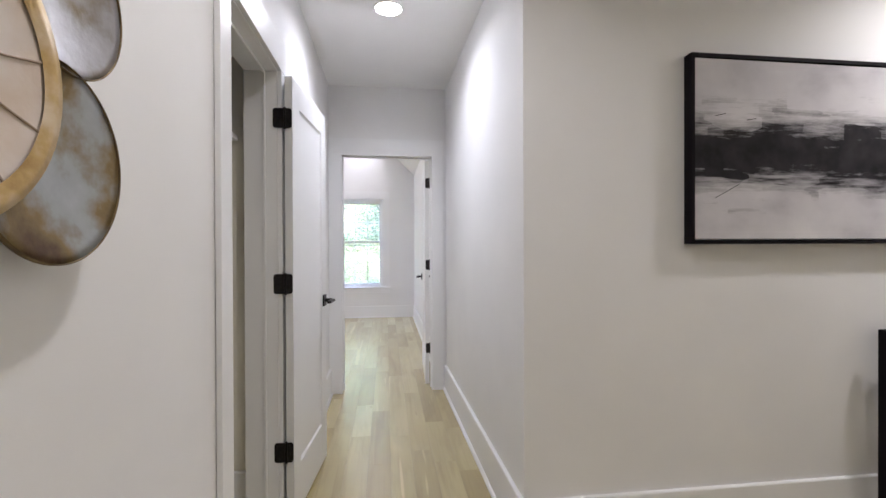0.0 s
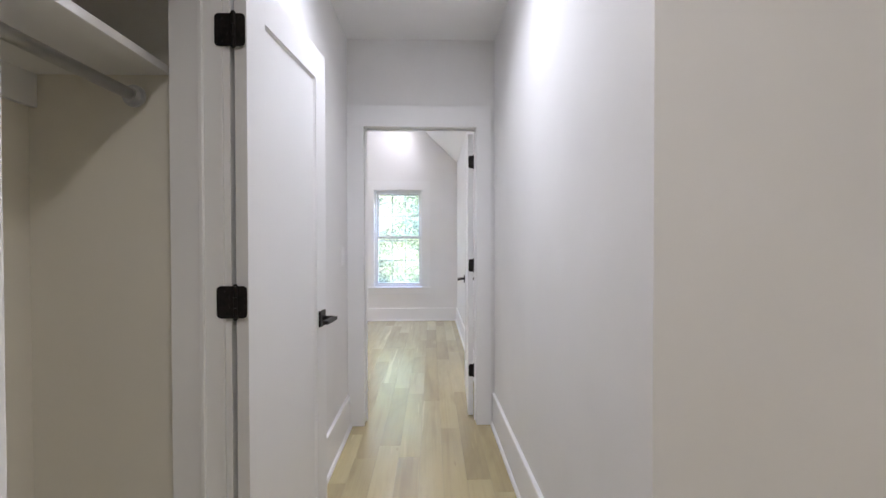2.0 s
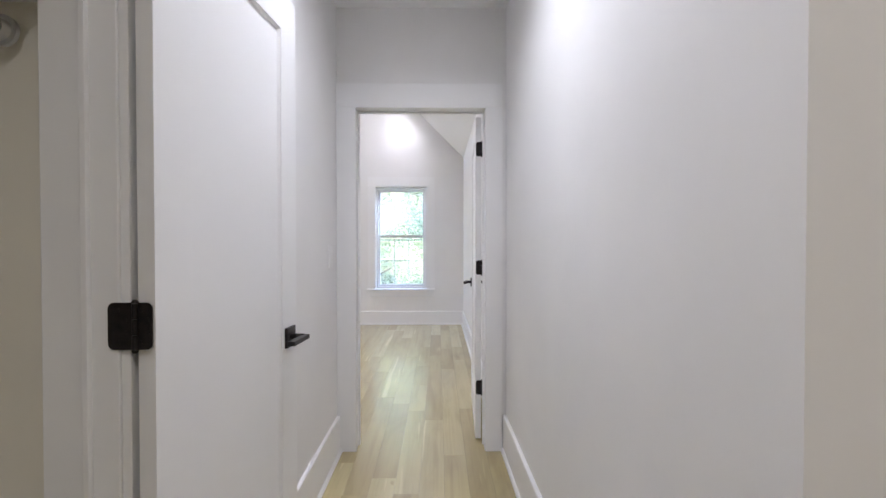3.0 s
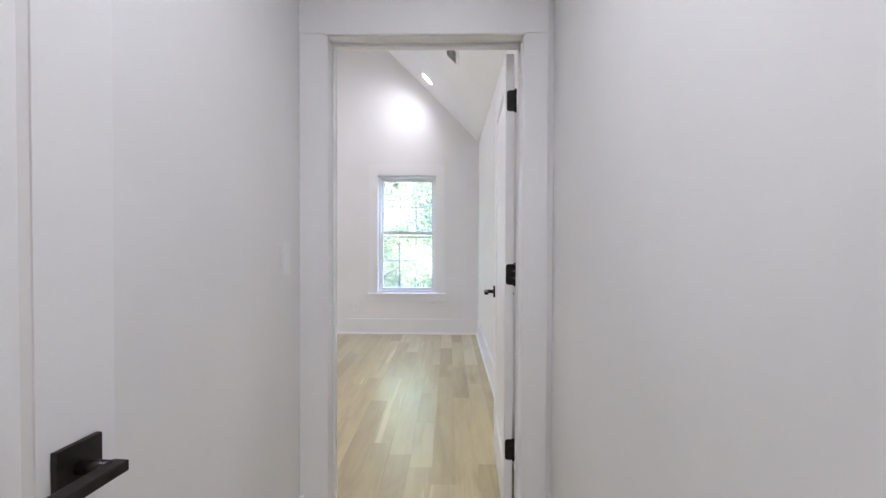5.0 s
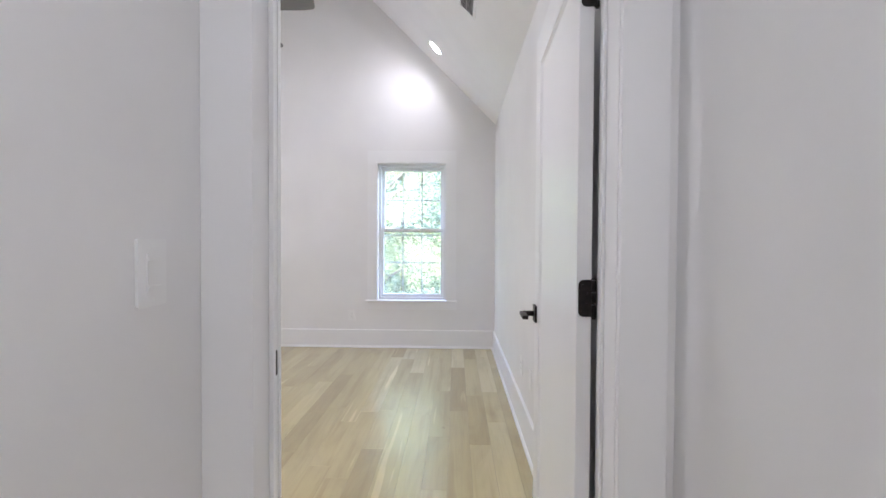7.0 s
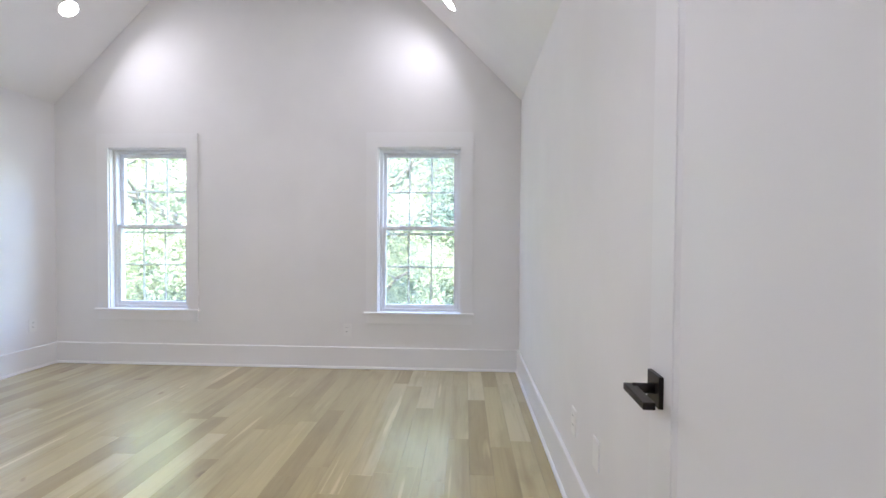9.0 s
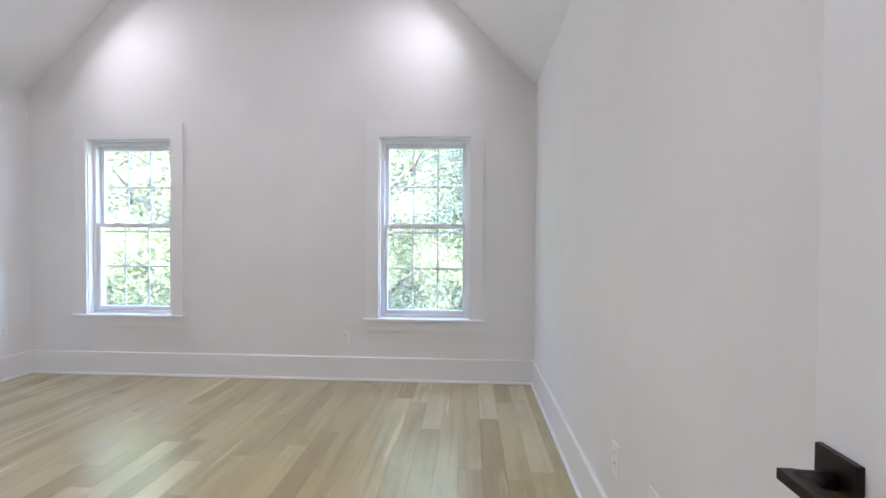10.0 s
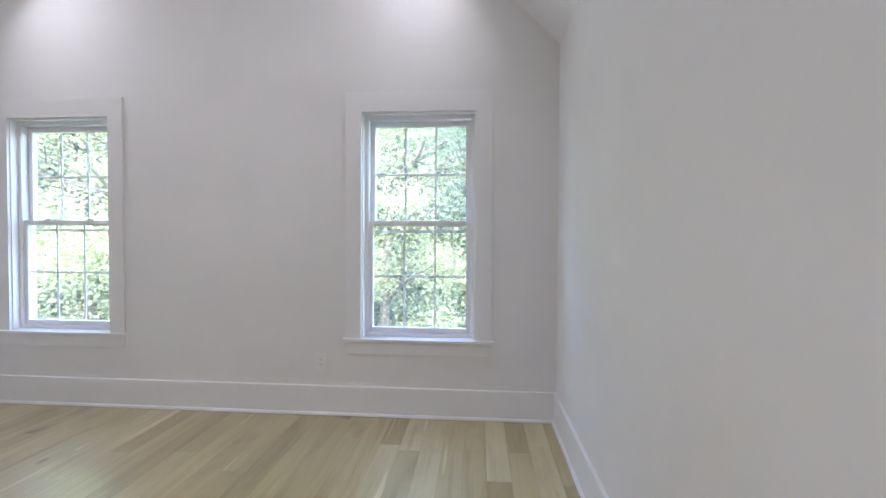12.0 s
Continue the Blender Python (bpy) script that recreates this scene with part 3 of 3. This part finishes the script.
for k in range(5):
    bm = bmesh.new()
    pts = [(0.16, -0.05), (0.3, -0.062), (0.72, -0.068), (0.795, -0.06), (0.812, -0.045), (0.80, 0.045), (0.78, 0.06), (0.7, 0.068), (0.3, 0.062), (0.16, 0.05)]
    prism(bm, pts, -0.004, 0.004)
    b = part("blade", bm, FAN, fan, "dark grey blade")
    b.matrix_local = pose(0, 0, 0.0, 0, 0, 72 * k) @ pose(0, 0, 0, -22, 0, 0)
    bm = bmesh.new()
    box(bm, (0.08, -0.018, 0.0045), (0.24, 0.018, 0.0085), 0.001)
    br = part("bracket", bm, BLACK, b)

# ---- cover plates ----
def cover_plate(name, m, label, kind):
    """Local x along the wall, z up, -y into the room."""
    e = empty(name, m, label, "outlet" if kind == "outlet" else ("switch" if kind == "switch" else "cover plate"))
    bm = bmesh.new()
    plate(bm, 0.074, 0.119, 0.006, 0.004)
    bmesh.ops.translate(bm, verts=bm.verts, vec=(0, -0.006, 0))
    part("cover", bm, PLASTIC, e)
    if kind == "outlet":
        for z in (-0.0195, 0.0195):
            bm = bmesh.new()
            plate(bm, 0.034, 0.028, 0.0025, 0.009)
            bmesh.ops.translate(bm, verts=bm.verts, vec=(0, -0.007, z))
            face = part("socket", bm, PLASTIC, e)
            # solid dark bars stand for the shade in the slot holes
            for x, hh in ((-0.0065, 0.0085), (0.0065, 0.0065)):
                bm = bmesh.new()
                box(bm, (x - 0.0011, -0.0078, z + 0.001), (x + 0.0011, -0.0066, z + 0.001 + hh))
                part("slot", bm, SLOT, face)
    elif kind == "switch":
        bm = bmesh.new()
        plate(bm, 0.034, 0.067, 0.003, 0.002)
        bmesh.ops.translate(bm, verts=bm.verts, vec=(0, -0.0085, 0))
        part("rocker", bm, PLASTIC, e)
        for z in (-0.024, 0.024):
            bm = bmesh.new()
            box(bm, (-0.0165, -0.0112, z - 0.0022), (0.0165, -0.0082, z + 0.0022), 0.0005)
            part("rocker_ridge", bm, PLASTIC, e)
    for z in ((0,) if kind == "outlet" else (-0.048, 0.048)):
        bm = bmesh.new()
        tube(bm, (0, -0.0072, z), (0, -0.0055, z), 0.003, n=10)
        part("screw", bm, PLASTIC, e)
    return e


cover_plate("outlet", pose(-1.156, YF, 0.365), "white double outlet on the far bedroom wall", "outlet")
cover_plate("outlet", pose(RX, 5.665, 0.405, 0, 0, -90), "white double outlet on the knee wall", "outlet")
cover_plate("outlet", pose(LX, 7.56, 0.41, 0, 0, 90), "white double outlet on the opposite knee wall", "outlet")
cover_plate("blank_plate", pose(RX, 5.315, 0.42, 0, 0, -90), "white blank cover plate on the knee wall", "blank")
cover_plate("light_switch", pose(HL, 3.492, 1.168, 0, 0, 90), "white rocker light switch beside the doorway", "switch")

# ---- closet ----
shelf = empty("closet_shelf", pose(-1.125, 1.345, 1.765), "white painted closet shelf on a wall cleat", "shelf")
bm = bmesh.new()
box(bm, (0, -0.6045, -0.012), (0.41, 0.6045, 0.012), 0.002)
part("board", bm, TRIM, shelf)
bm = bmesh.new()
box(bm, (0.0003, -0.6045, -0.11), (0.019, 0.6045, -0.0125), 0.001)
part("cleat", bm, TRIM, shelf)
rod = empty("closet_rod", pose(-0.808, 1.345, 1.683), "brushed metal closet hanging rod", "rod")
bm = bmesh.new()
tube(bm, (0, -0.578, 0), (0, 0.578, 0), 0.0165, n=28)
part("tube", bm, CHROME, rod, smooth=True)
for k in (-1, 1):
    bm = bmesh.new()
    tube(bm, (0, k * 0.585, 0), (0, k * 0.576, 0), 0.032, n=28)
    tube(bm, (0, k * 0.576, 0), (0, k * 0.556, 0), 0.022, n=28)
    part("socket", bm, CHROME, rod)

# ---- picture ----
pic = empty("framed_picture", pose(1.237, YP, 1.263), "black-framed abstract painting in grey and black", "picture")
PW, PH, PD = 1.22, 0.80, 0.05
for nm, a, b in (("frame_side", (0, -PD, 0), (0.016, -0.001, PH)), ("frame_side", (PW - 0.016, -PD, 0), (PW, -0.001, PH)),
                 ("frame_side", (0.016, -PD, 0), (PW - 0.016, -0.001, 0.016)), ("frame_side", (0.016, -PD, PH - 0.016), (PW - 0.016, -0.001, PH))):
    bm = bmesh.new()
    box(bm, a, b, 0.001)
    part(nm, bm, BLACK_WOOD, pic)
ART = material("painted_canvas", 0.7)
bsdf(ART).inputs["Specular IOR Level"].default_value = 0.12
tc = node(ART, "ShaderNodeTexCoord")
sep = node(ART, "ShaderNodeSeparateXYZ")
link(ART, tc.outputs["Object"], sep.inputs[0])


def math_node(op, a, b):
    n = node(ART, "ShaderNodeMath")
    n.operation = op
    for k, v in enumerate((a, b)):
        if isinstance(v, (int, float)):
            n.inputs[k].default_value = v
        else:
            link(ART, v, n.inputs[k])
    return n.outputs[0]


wob = noise_of(ART, 4.0, 8, (0.8, 1, 2.0), "object", 0.68).outputs["Fac"]
blot = noise_of(ART, 16.0, 6, (0.25, 1, 2.6), "object", 0.65).outputs["Fac"]
steps = node(ART, "ShaderNodeTexVoronoi", Scale=7.0)
mpv = node(ART, "ShaderNodeMapping", Scale=(0.8, 0, 2.4))
link(ART, tc.outputs["Object"], mpv.inputs["Vector"])
link(ART, mpv.outputs[0], steps.inputs["Vector"])
steps.distance = "CHEBYCHEV"
sepc = node(ART, "ShaderNodeSeparateColor")
link(ART, steps.outputs["Color"], sepc.inputs[0])
h_ = math_node("ABSOLUTE", math_node("SUBTRACT", sep.outputs["Z"], 0.385), 0)
band = math_node("SUBTRACT", 0.135, h_)
band = math_node("ADD", band, math_node("MULTIPLY", math_node("SUBTRACT", wob, 0.5), 0.22))
band = math_node("ADD", band, math_node("MULTIPLY", math_node("SUBTRACT", sepc.outputs[0], 0.5), 0.06))
band = math_node("ADD", band, math_node("MULTIPLY", math_node("SUBTRACT", blot, 0.5), 0.26))
dark = ramp(ART, math_node("ADD", math_node("MULTIPLY", band, 4.4), 0.42), [(0.10, (0.0, 0.0, 0.0)), (0.40, (0.42, 0.42, 0.42)), (0.66, (0.98, 0.98, 0.98))])
ground_c = ramp(ART, noise_of(ART, 3.0, 6, (1, 1, 1.5), "object").outputs["Fac"], [(0.3, (0.42, 0.405, 0.43)), (0.5, (0.60, 0.58, 0.60)), (0.75, (0.72, 0.70, 0.71))])
ink = ramp(ART, noise_of(ART, 11.0, 5, (1, 1, 1), "object").outputs["Fac"], [(0.35, (0.006, 0.005, 0.006)), (0.75, (0.03, 0.028, 0.032))])
mx = node(ART, "ShaderNodeMix")
mx.data_type = "RGBA"
link(ART, dark.outputs[0], mx.inputs[0])
link(ART, ground_c.outputs[0], mx.inputs[6])
link(ART, ink.outputs[0], mx.inputs[7])
link(ART, mx.outputs[2], bsdf(ART).inputs["Base Color"])
bump(ART, noise_of(ART, 220, 4, (1, 1, 1), "object").outputs["Fac"], 0.25, 0.001)
bm = bmesh.new()
box(bm, (0.0195, -PD + 0.006, 0.0195), (PW - 0.0195, -0.004, PH - 0.0195), 0.002)
cv = part("canvas", bm, ART, pic, "abstract canvas, pale grey with a black band")
for x, z, a, L in ((0.135, 0.545, 14, 0.05), (0.28, 0.53, 10, 0.045), (0.17, 0.225, 28, 0.13), (0.42, 0.255, -4, 0.06)):
    bm = bmesh.new()
    box(bm, (-L / 2, -0.0008, -0.0012), (L / 2, 0, 0.0012))
    st = part("brush_stroke", bm, BLACK_WOOD, cv)
    st.matrix_local = pose(x, -PD + 0.0058, z) @ Matrix.Rotation(radians(-a), 4, "Y")

# ---- black stand below the picture ----
stand = empty("black_chair", pose(2.14, 1.44, 0), "black wooden side chair against the wall", "chair")
for a, b, nm in (((-0.022 - 0.0, -0.02, 0.0), (0.022, 0.02, 0.885), "back_post"), ((0.40, -0.02, 0), (0.44, 0.02, 0.885), "back_post"),
                 ((-0.022, -0.42, 0), (0.018, -0.38, 0.45), "leg"), ((0.40, -0.42, 0), (0.44, -0.38, 0.45), "leg"),
                 ((0.0225, -0.012, 0.78), (0.3995, 0.012, 0.86), "back_rail"), ((0.0225, -0.012, 0.6), (0.3995, 0.012, 0.66), "back_rail")):
    bm = bmesh.new()
    box(bm, a, b, 0.004)
    part(nm, bm, BLACK_WOOD, stand)
bm = bmesh.new()
box(bm, (-0.02, -0.43, 0.4505), (0.44, -0.0205, 0.485), 0.012)
part("seat", bm, BLACK_WOOD, stand)

# ---- wall plates ----
def patina(name, stops, scale, metal, rough, seedv):
    m = material(name, rough, metal)
    mp = node(m, "ShaderNodeMapping", Location=(seedv, seedv * 1.7, 0), Scale=(1, 1, 1))
    link(m, node(m, "ShaderNodeTexCoord").outputs["Object"], mp.inputs["Vector"])
    n = node(m, "ShaderNodeTexNoise", Scale=scale, Detail=5, Roughness=0.55)
    link(m, mp.outputs[0], n.inputs["Vector"])
    r = ramp(m, n.outputs["Fac"], stops)
    link(m, r.outputs[0], bsdf(m).inputs["Base Color"])
    bump(m, noise_of(m, 90, 5, (1, 1, 1), "object").outputs["Fac"], 0.3, 0.002)
    return m


RUST = patina("rust_and_silver_patina", [(0.30, (0.10, 0.055, 0.03)), (0.42, (0.24, 0.17, 0.07)), (0.54, (0.38, 0.40, 0.41)), (0.75, (0.50, 0.53, 0.55))], 7.5, 0.3, 0.5, 3.1)
PEARL = patina("pearl_with_gold_edge", [(0.30, (0.50, 0.34, 0.14)), (0.40, (0.70, 0.58, 0.47)), (0.55, (0.80, 0.72, 0.66)), (0.8, (0.84, 0.78, 0.74))], 5, 0.1, 0.4, 7.7)
SILVER = patina("silver_patina", [(0.30, (0.22, 0.17, 0.09)), (0.45, (0.42, 0.41, 0.42)), (0.75, (0.60, 0.61, 0.64))], 9, 0.45, 0.35, 1.3)
BRONZE = patina("dark_bronze_edge", [(0.3, (0.05, 0.032, 0.018)), (0.7, (0.22, 0.15, 0.06))], 30, 0.5, 0.45, 4.4)
CREASE = patina("brown_crease", [(0.3, (0.34, 0.24, 0.16)), (0.7, (0.58, 0.47, 0.38))], 20, 0.1, 0.5, 5.1)
GOLD = patina("gold_leaf_rim", [(0.25, (0.30, 0.17, 0.05)), (0.45, (0.58, 0.40, 0.16)), (0.7, (0.80, 0.68, 0.50))], 16, 0.5, 0.4, 2.2)


def wall_plate(y, z, r, off, mat, rim_mat, dish, label, ribs=0):
    """A shallow metal disc that hangs on the wall, held off it by a peg. Local z points into the room."""
    m = Matrix.Translation((HL, y + 0.003, z)) @ Matrix(((0, 0, 1, 0), (1, 0, 0, 0), (0, 1, 0, 0), (0, 0, 0, 1)))
    e = empty("wall_plate", m, label, "wall decor", "wall plates")
    bm = bmesh.new()
    n = 64
    prof = [(r * k / 8, off + dish * (k / 8) ** 2) for k in range(1, 9)] + [(r * (8 - k) / 8, off - 0.003 + dish * ((8 - k) / 8) ** 2) for k in range(0, 8)]
    rings = [[bm.verts.new((a * math.cos(2 * math.pi * k / n), a * math.sin(2 * math.pi * k / n), h)) for k in range(n)] for a, h in prof]
    for ra, rb in zip(rings, rings[1:]):
        for k in range(n):
            bm.faces.new((ra[k], ra[(k + 1) % n], rb[(k + 1) % n], rb[k]))
    bm.faces.new(rings[0]), bm.faces.new(rings[-1])
    part("disc", bm, mat, e, smooth=True)
    bm = bmesh.new()
    R, w = r, (0.026 if ribs else 0.0012)
    prof = [(R - w, off + dish * 0.8 + 0.0015), (R - w * 0.5, off + dish + 0.003), (R + 0.001, off + dish + 0.001), (R + 0.001, off + dish - 0.004)]
    rings = [[bm.verts.new((a * math.cos(2 * math.pi * k / n), a * math.sin(2 * math.pi * k / n), h)) for k in range(n)] for a, h in prof]
    for ra, rb in zip(rings, rings[1:]):
        for k in range(n):
            bm.faces.new((ra[k], ra[(k + 1) % n], rb[(k + 1) % n], rb[k]))
    part("rim", bm, rim_mat, e, "gold-stained rim" if ribs else "dark bronze rim", smooth=True)
    for k in range(ribs):
        bm = bmesh.new()
        tube(bm, (0.02, 0, off), (r - 0.022, 0, off + dish * 0.8 - 0.0005), 0.0012, 0.0016, 8)
        rb = part("rib", bm, CREASE, e, "thin brown crease")
        rb.matrix_local = Matrix.Rotation(radians(360 / ribs * k + 12), 4, "Z")
    bm = bmesh.new()
    tube(bm, (0, 0, 0), (0, 0, off - 0.001), 0.012, n=16)
    part("peg", bm, BLACK, e)


wall_plate(0.392, 1.37, 0.137, 0.040, RUST, BRONZE, 0.012, "round metal wall plate with rust and silver patina")
wall_plate(0.18, 1.445, 0.172, 0.070, PEARL, GOLD, 0.012, "large cream ribbed wall plate with gold rim", 11)
wall_plate(0.42, 1.612, 0.116, 0.040, SILVER, BRONZE, 0.012, "round silver wall plate with bronze edge")

# ---- outdoors ----
bm = bmesh.new()
bmesh.ops.create_grid(bm, x_segments=24, y_segments=24, size=400)
for v in bm.verts:
    v.co.z = -3.4
g_ = part("ground", bm, GRASS, None, "green lawn and undergrowth behind the house")
tagged(g_, category="ground", kind="structure")


def leaf_cloud(seed, n, height, spread, low, size):
    """Folded leaves in clumps along the limbs, as one mesh."""
    rnd = random.Random(seed)
    clumps = []
    for _ in range(130):
        f = rnd.random()
        h = low + (height - low) * f
        wide = spread * (0.45 + 0.75 * math.sin(math.pi * min(0.97, 0.12 + 0.85 * f)))
        a, q = rnd.uniform(0, 2 * math.pi), math.sqrt(rnd.random())
        clumps.append((Vector((wide * q * math.cos(a), wide * q * math.sin(a), h)), rnd.uniform(0.35, 0.95)))
    vs, fs = [], []
    for _ in range(n):
        c, r = rnd.choice(clumps)
        p = c + Vector((rnd.gauss(0, 0.5), rnd.gauss(0, 0.5), rnd.gauss(0, 0.33))) * r
        q = Euler((rnd.uniform(-0.9, 0.9), rnd.uniform(-0.9, 0.9), rnd.uniform(0, 6.28))).to_matrix()
        s = size * rnd.uniform(0.6, 1.4)
        k = len(vs)
        for u, v, w in ((0, -1, 0), (0.48, -0.1, 0.16), (0, 1.05, -0.1), (-0.48, -0.1, 0.16)):
            vs.append(p + q @ Vector((u, v, w)) * s)
        fs += [(k, k + 1, k + 2), (k, k + 2, k + 3)]
    me = bpy.data.meshes.new("crown")
    me.from_pydata(vs, [], fs)
    return me


def tree(seed, height, spread, low, leaves, mat, size, label):
    rnd = random.Random(seed)
    t = empty("tree", pose(0, 0, 0), label, "tree", "trees behind the house")
    bm = bmesh.new()
    pts = [Vector((0, 0, 0))]
    for k in range(7):
        pts.append(pts[-1] + Vector((rnd.uniform(-0.18, 0.18), rnd.uniform(-0.18, 0.18), height * 0.12)))
    for k in range(7):
        tube(bm, pts[k], pts[k + 1], 0.19 * (1 - k / 8.5), 0.19 * (1 - (k + 1) / 8.5), 10)
    part("trunk", bm, BARK, t)
    bm = bmesh.new()
    for k in range(16):
        a = pts[2 + k % 5].lerp(pts[3 + k % 5], rnd.random())
        d = rnd.uniform(0, 6.28)
        b = a + Vector((math.cos(d), math.sin(d), 0.55)) * spread * rnd.uniform(0.4, 0.6)
        tube(bm, a, b, 0.06, 0.035, 7)
        tube(bm, b, b + Vector((math.cos(d + 0.5), math.sin(d + 0.5), 0.5)) * spread * 0.4, 0.035, 0.01, 6)
        tube(bm, b, b + Vector((math.cos(d - 0.6), math.sin(d - 0.6), 0.2)) * spread * 0.4, 0.03, 0.01, 6)
    part("limbs", bm, BARK, t)
    me = leaf_cloud(seed, leaves, height, spread, low, size)
    me.materials.append(mat)
    cr = new("crown", me)
    cr.parent = t
    return t


big = tree(11, 11.0, 2.6, 2.0, 60000, LEAF_A, 0.042, "tall leafy green tree behind the house")
big.matrix_basis = pose(0.4, 15.2, -3.4)
tall = tree(23, 12.5, 3.0, 3.0, 55000, LEAF_A, 0.052, "tall leafy green tree behind the house")
tall.matrix_basis = pose(-3.6, 18.5, -3.4)
pale = tree(37, 7.0, 2.0, 0.2, 45000, LEAF_B, 0.036, "smaller tree behind the house, sunlight put into its pale leaf colour")
pale.matrix_basis = pose(-2.2, 13.8, -3.4)
for src, x, y, a, k in ((pale, 1.0, 12.6, 80, 0.56), (pale, -5.6, 13.0, 200, 1.05), (pale, -8.2, 13.6, 310, 1.15), (big, -7.2, 16.6, 120, 1.0), (big, -11.4, 15.4, 33, 1.05),
                        (tall, 4.6, 18.0, 100, 1.0), (tall, -9.6, 20.6, 250, 1.05), (tall, -14.5, 18.0, 10, 1.0), (big, 1.8, 21.5, 290, 1.0), (big, -5.0, 24.0, 60, 0.9),
                        (tall, -17.0, 23.0, 150, 1.2), (tall, 8.0, 22.5, 210, 1.2), (tall, -1.2, 20.5, 170, 1.15), (tall, -7.0, 22.5, 80, 1.2), (tall, -12.4, 21.0, 300, 1.25), (big, -9.4, 14.9, 210, 1.0), (big, -4.6, 15.6, 260, 0.92), (pale, -11.5, 12.4, 15, 0.95)):
    c = copy_thing(src, pose(x, y, -3.4, 0, 0, a))
    c.scale = (k, k, k)

# far belt of woods, leaf by leaf
rw = random.Random(77)
vs, fs = [], []
for _ in range(110000):
    x, f = rw.uniform(-48, 26), rw.random()
    top = 13.5 + 2.2 * math.sin(x * 0.55) + 1.4 * math.sin(x * 1.27 + 1.0)
    p = Vector((x + rw.gauss(0, 0.5), 29 + rw.uniform(0, 5) + 1.5 * math.sin(x * 0.8), -3.3 + top * f))
    q = Euler((rw.uniform(0.3, 1.8), rw.uniform(-0.9, 0.9), rw.uniform(0, 6.28))).to_matrix()
    s_ = rw.uniform(0.13, 0.29)
    k = len(vs)
    for u, v, w in ((0, -1, 0), (0.5, -0.1, 0.16), (0, 1.05, -0.1), (-0.5, -0.1, 0.16)):
        vs.append(p + q @ Vector((u, v, w)) * s_)
    fs += [(k, k + 1, k + 2), (k, k + 2, k + 3)]
me = bpy.data.meshes.new("far_woods")
me.from_pydata(vs, [], fs)
me.materials.append(LEAF_A)
tagged(new("far_woods", me), "dense green woods beyond the near trees", "woods", kind="stuff")

# ---- oak floor, board by board ----
BOARD = 0.127
solid("subfloor", SUBFLOOR, ((-4.2, YMIN - 0.1, -0.14), (XMAX + 0.1, YF + 0.15, -0.012)), label="subfloor below the oak boards", category="floor")
floor = empty("floor", pose(0, 0, 0), "pale natural oak plank floor with satin finish", "floor", kind="structure")
cache = {}


def board_mesh(w, L):
    key = (round(w, 3), round(L, 2))
    if key not in cache:
        bm = bmesh.new()
        g, e = 0.0002, 0.0006
        a = [bm.verts.new((x, y, -0.012)) for x, y in ((g, g), (w - g, g), (w - g, L - g), (g, L - g))]
        b = [bm.verts.new((v.co.x, v.co.y, -e)) for v in a]
        c = [bm.verts.new((x, y, 0)) for x, y in ((g + e, g + e), (w - g - e, g + e), (w - g - e, L - g - e), (g + e, L - g - e))]
        bm.faces.new(c)
        for lo, hi in ((a, b), (b, c)):
            for k in range(4):
                bm.faces.new((lo[k], lo[(k + 1) % 4], hi[(k + 1) % 4], hi[k]))
        cache[key] = mesh_of("board", bm, OAK)
    return cache[key]


def lay(x0, x1, y0, y1, seed, lengths):
    rnd = random.Random(seed)
    x = x0
    while x < x1 - 0.004:
        w = min(BOARD, x1 - x)
        y = y0
        first = True
        while y < y1 - 0.004:
            L = rnd.choice(lengths) * (rnd.choice((0.3, 0.55, 0.8, 1)) if first else 1)
            L = round(L, 2)
            if y1 - y - L < 0.3:
                L = y1 - y
            ob = new("board", board_mesh(w, L))
            ob.location = (x, y, 0)
            ob.parent = floor
            y += L
            first = False
        x += w


HX0 = HL - 0.003
R8 = HX0 + 8 * BOARD
lay(HX0, R8, YMIN - 0.05, YF + 0.01, 3, (0.6, 0.85, 1.1, 1.4, 1.8))
lay(R8, R8 + BOARD, YP, YB, 8, (0.85, 1.4))
lay(HX0 - 29 * BOARD, HX0, YB, YF + 0.01, 4, (0.6, 0.9, 1.2, 1.5, 1.9))
lay(-1.15, HX0, 0.7, 2.0, 6, (0.9, 1.3))
lay(R8, XMAX + 0.05, YMIN - 0.05, YP, 5, (1.3, 1.9, 2.4))
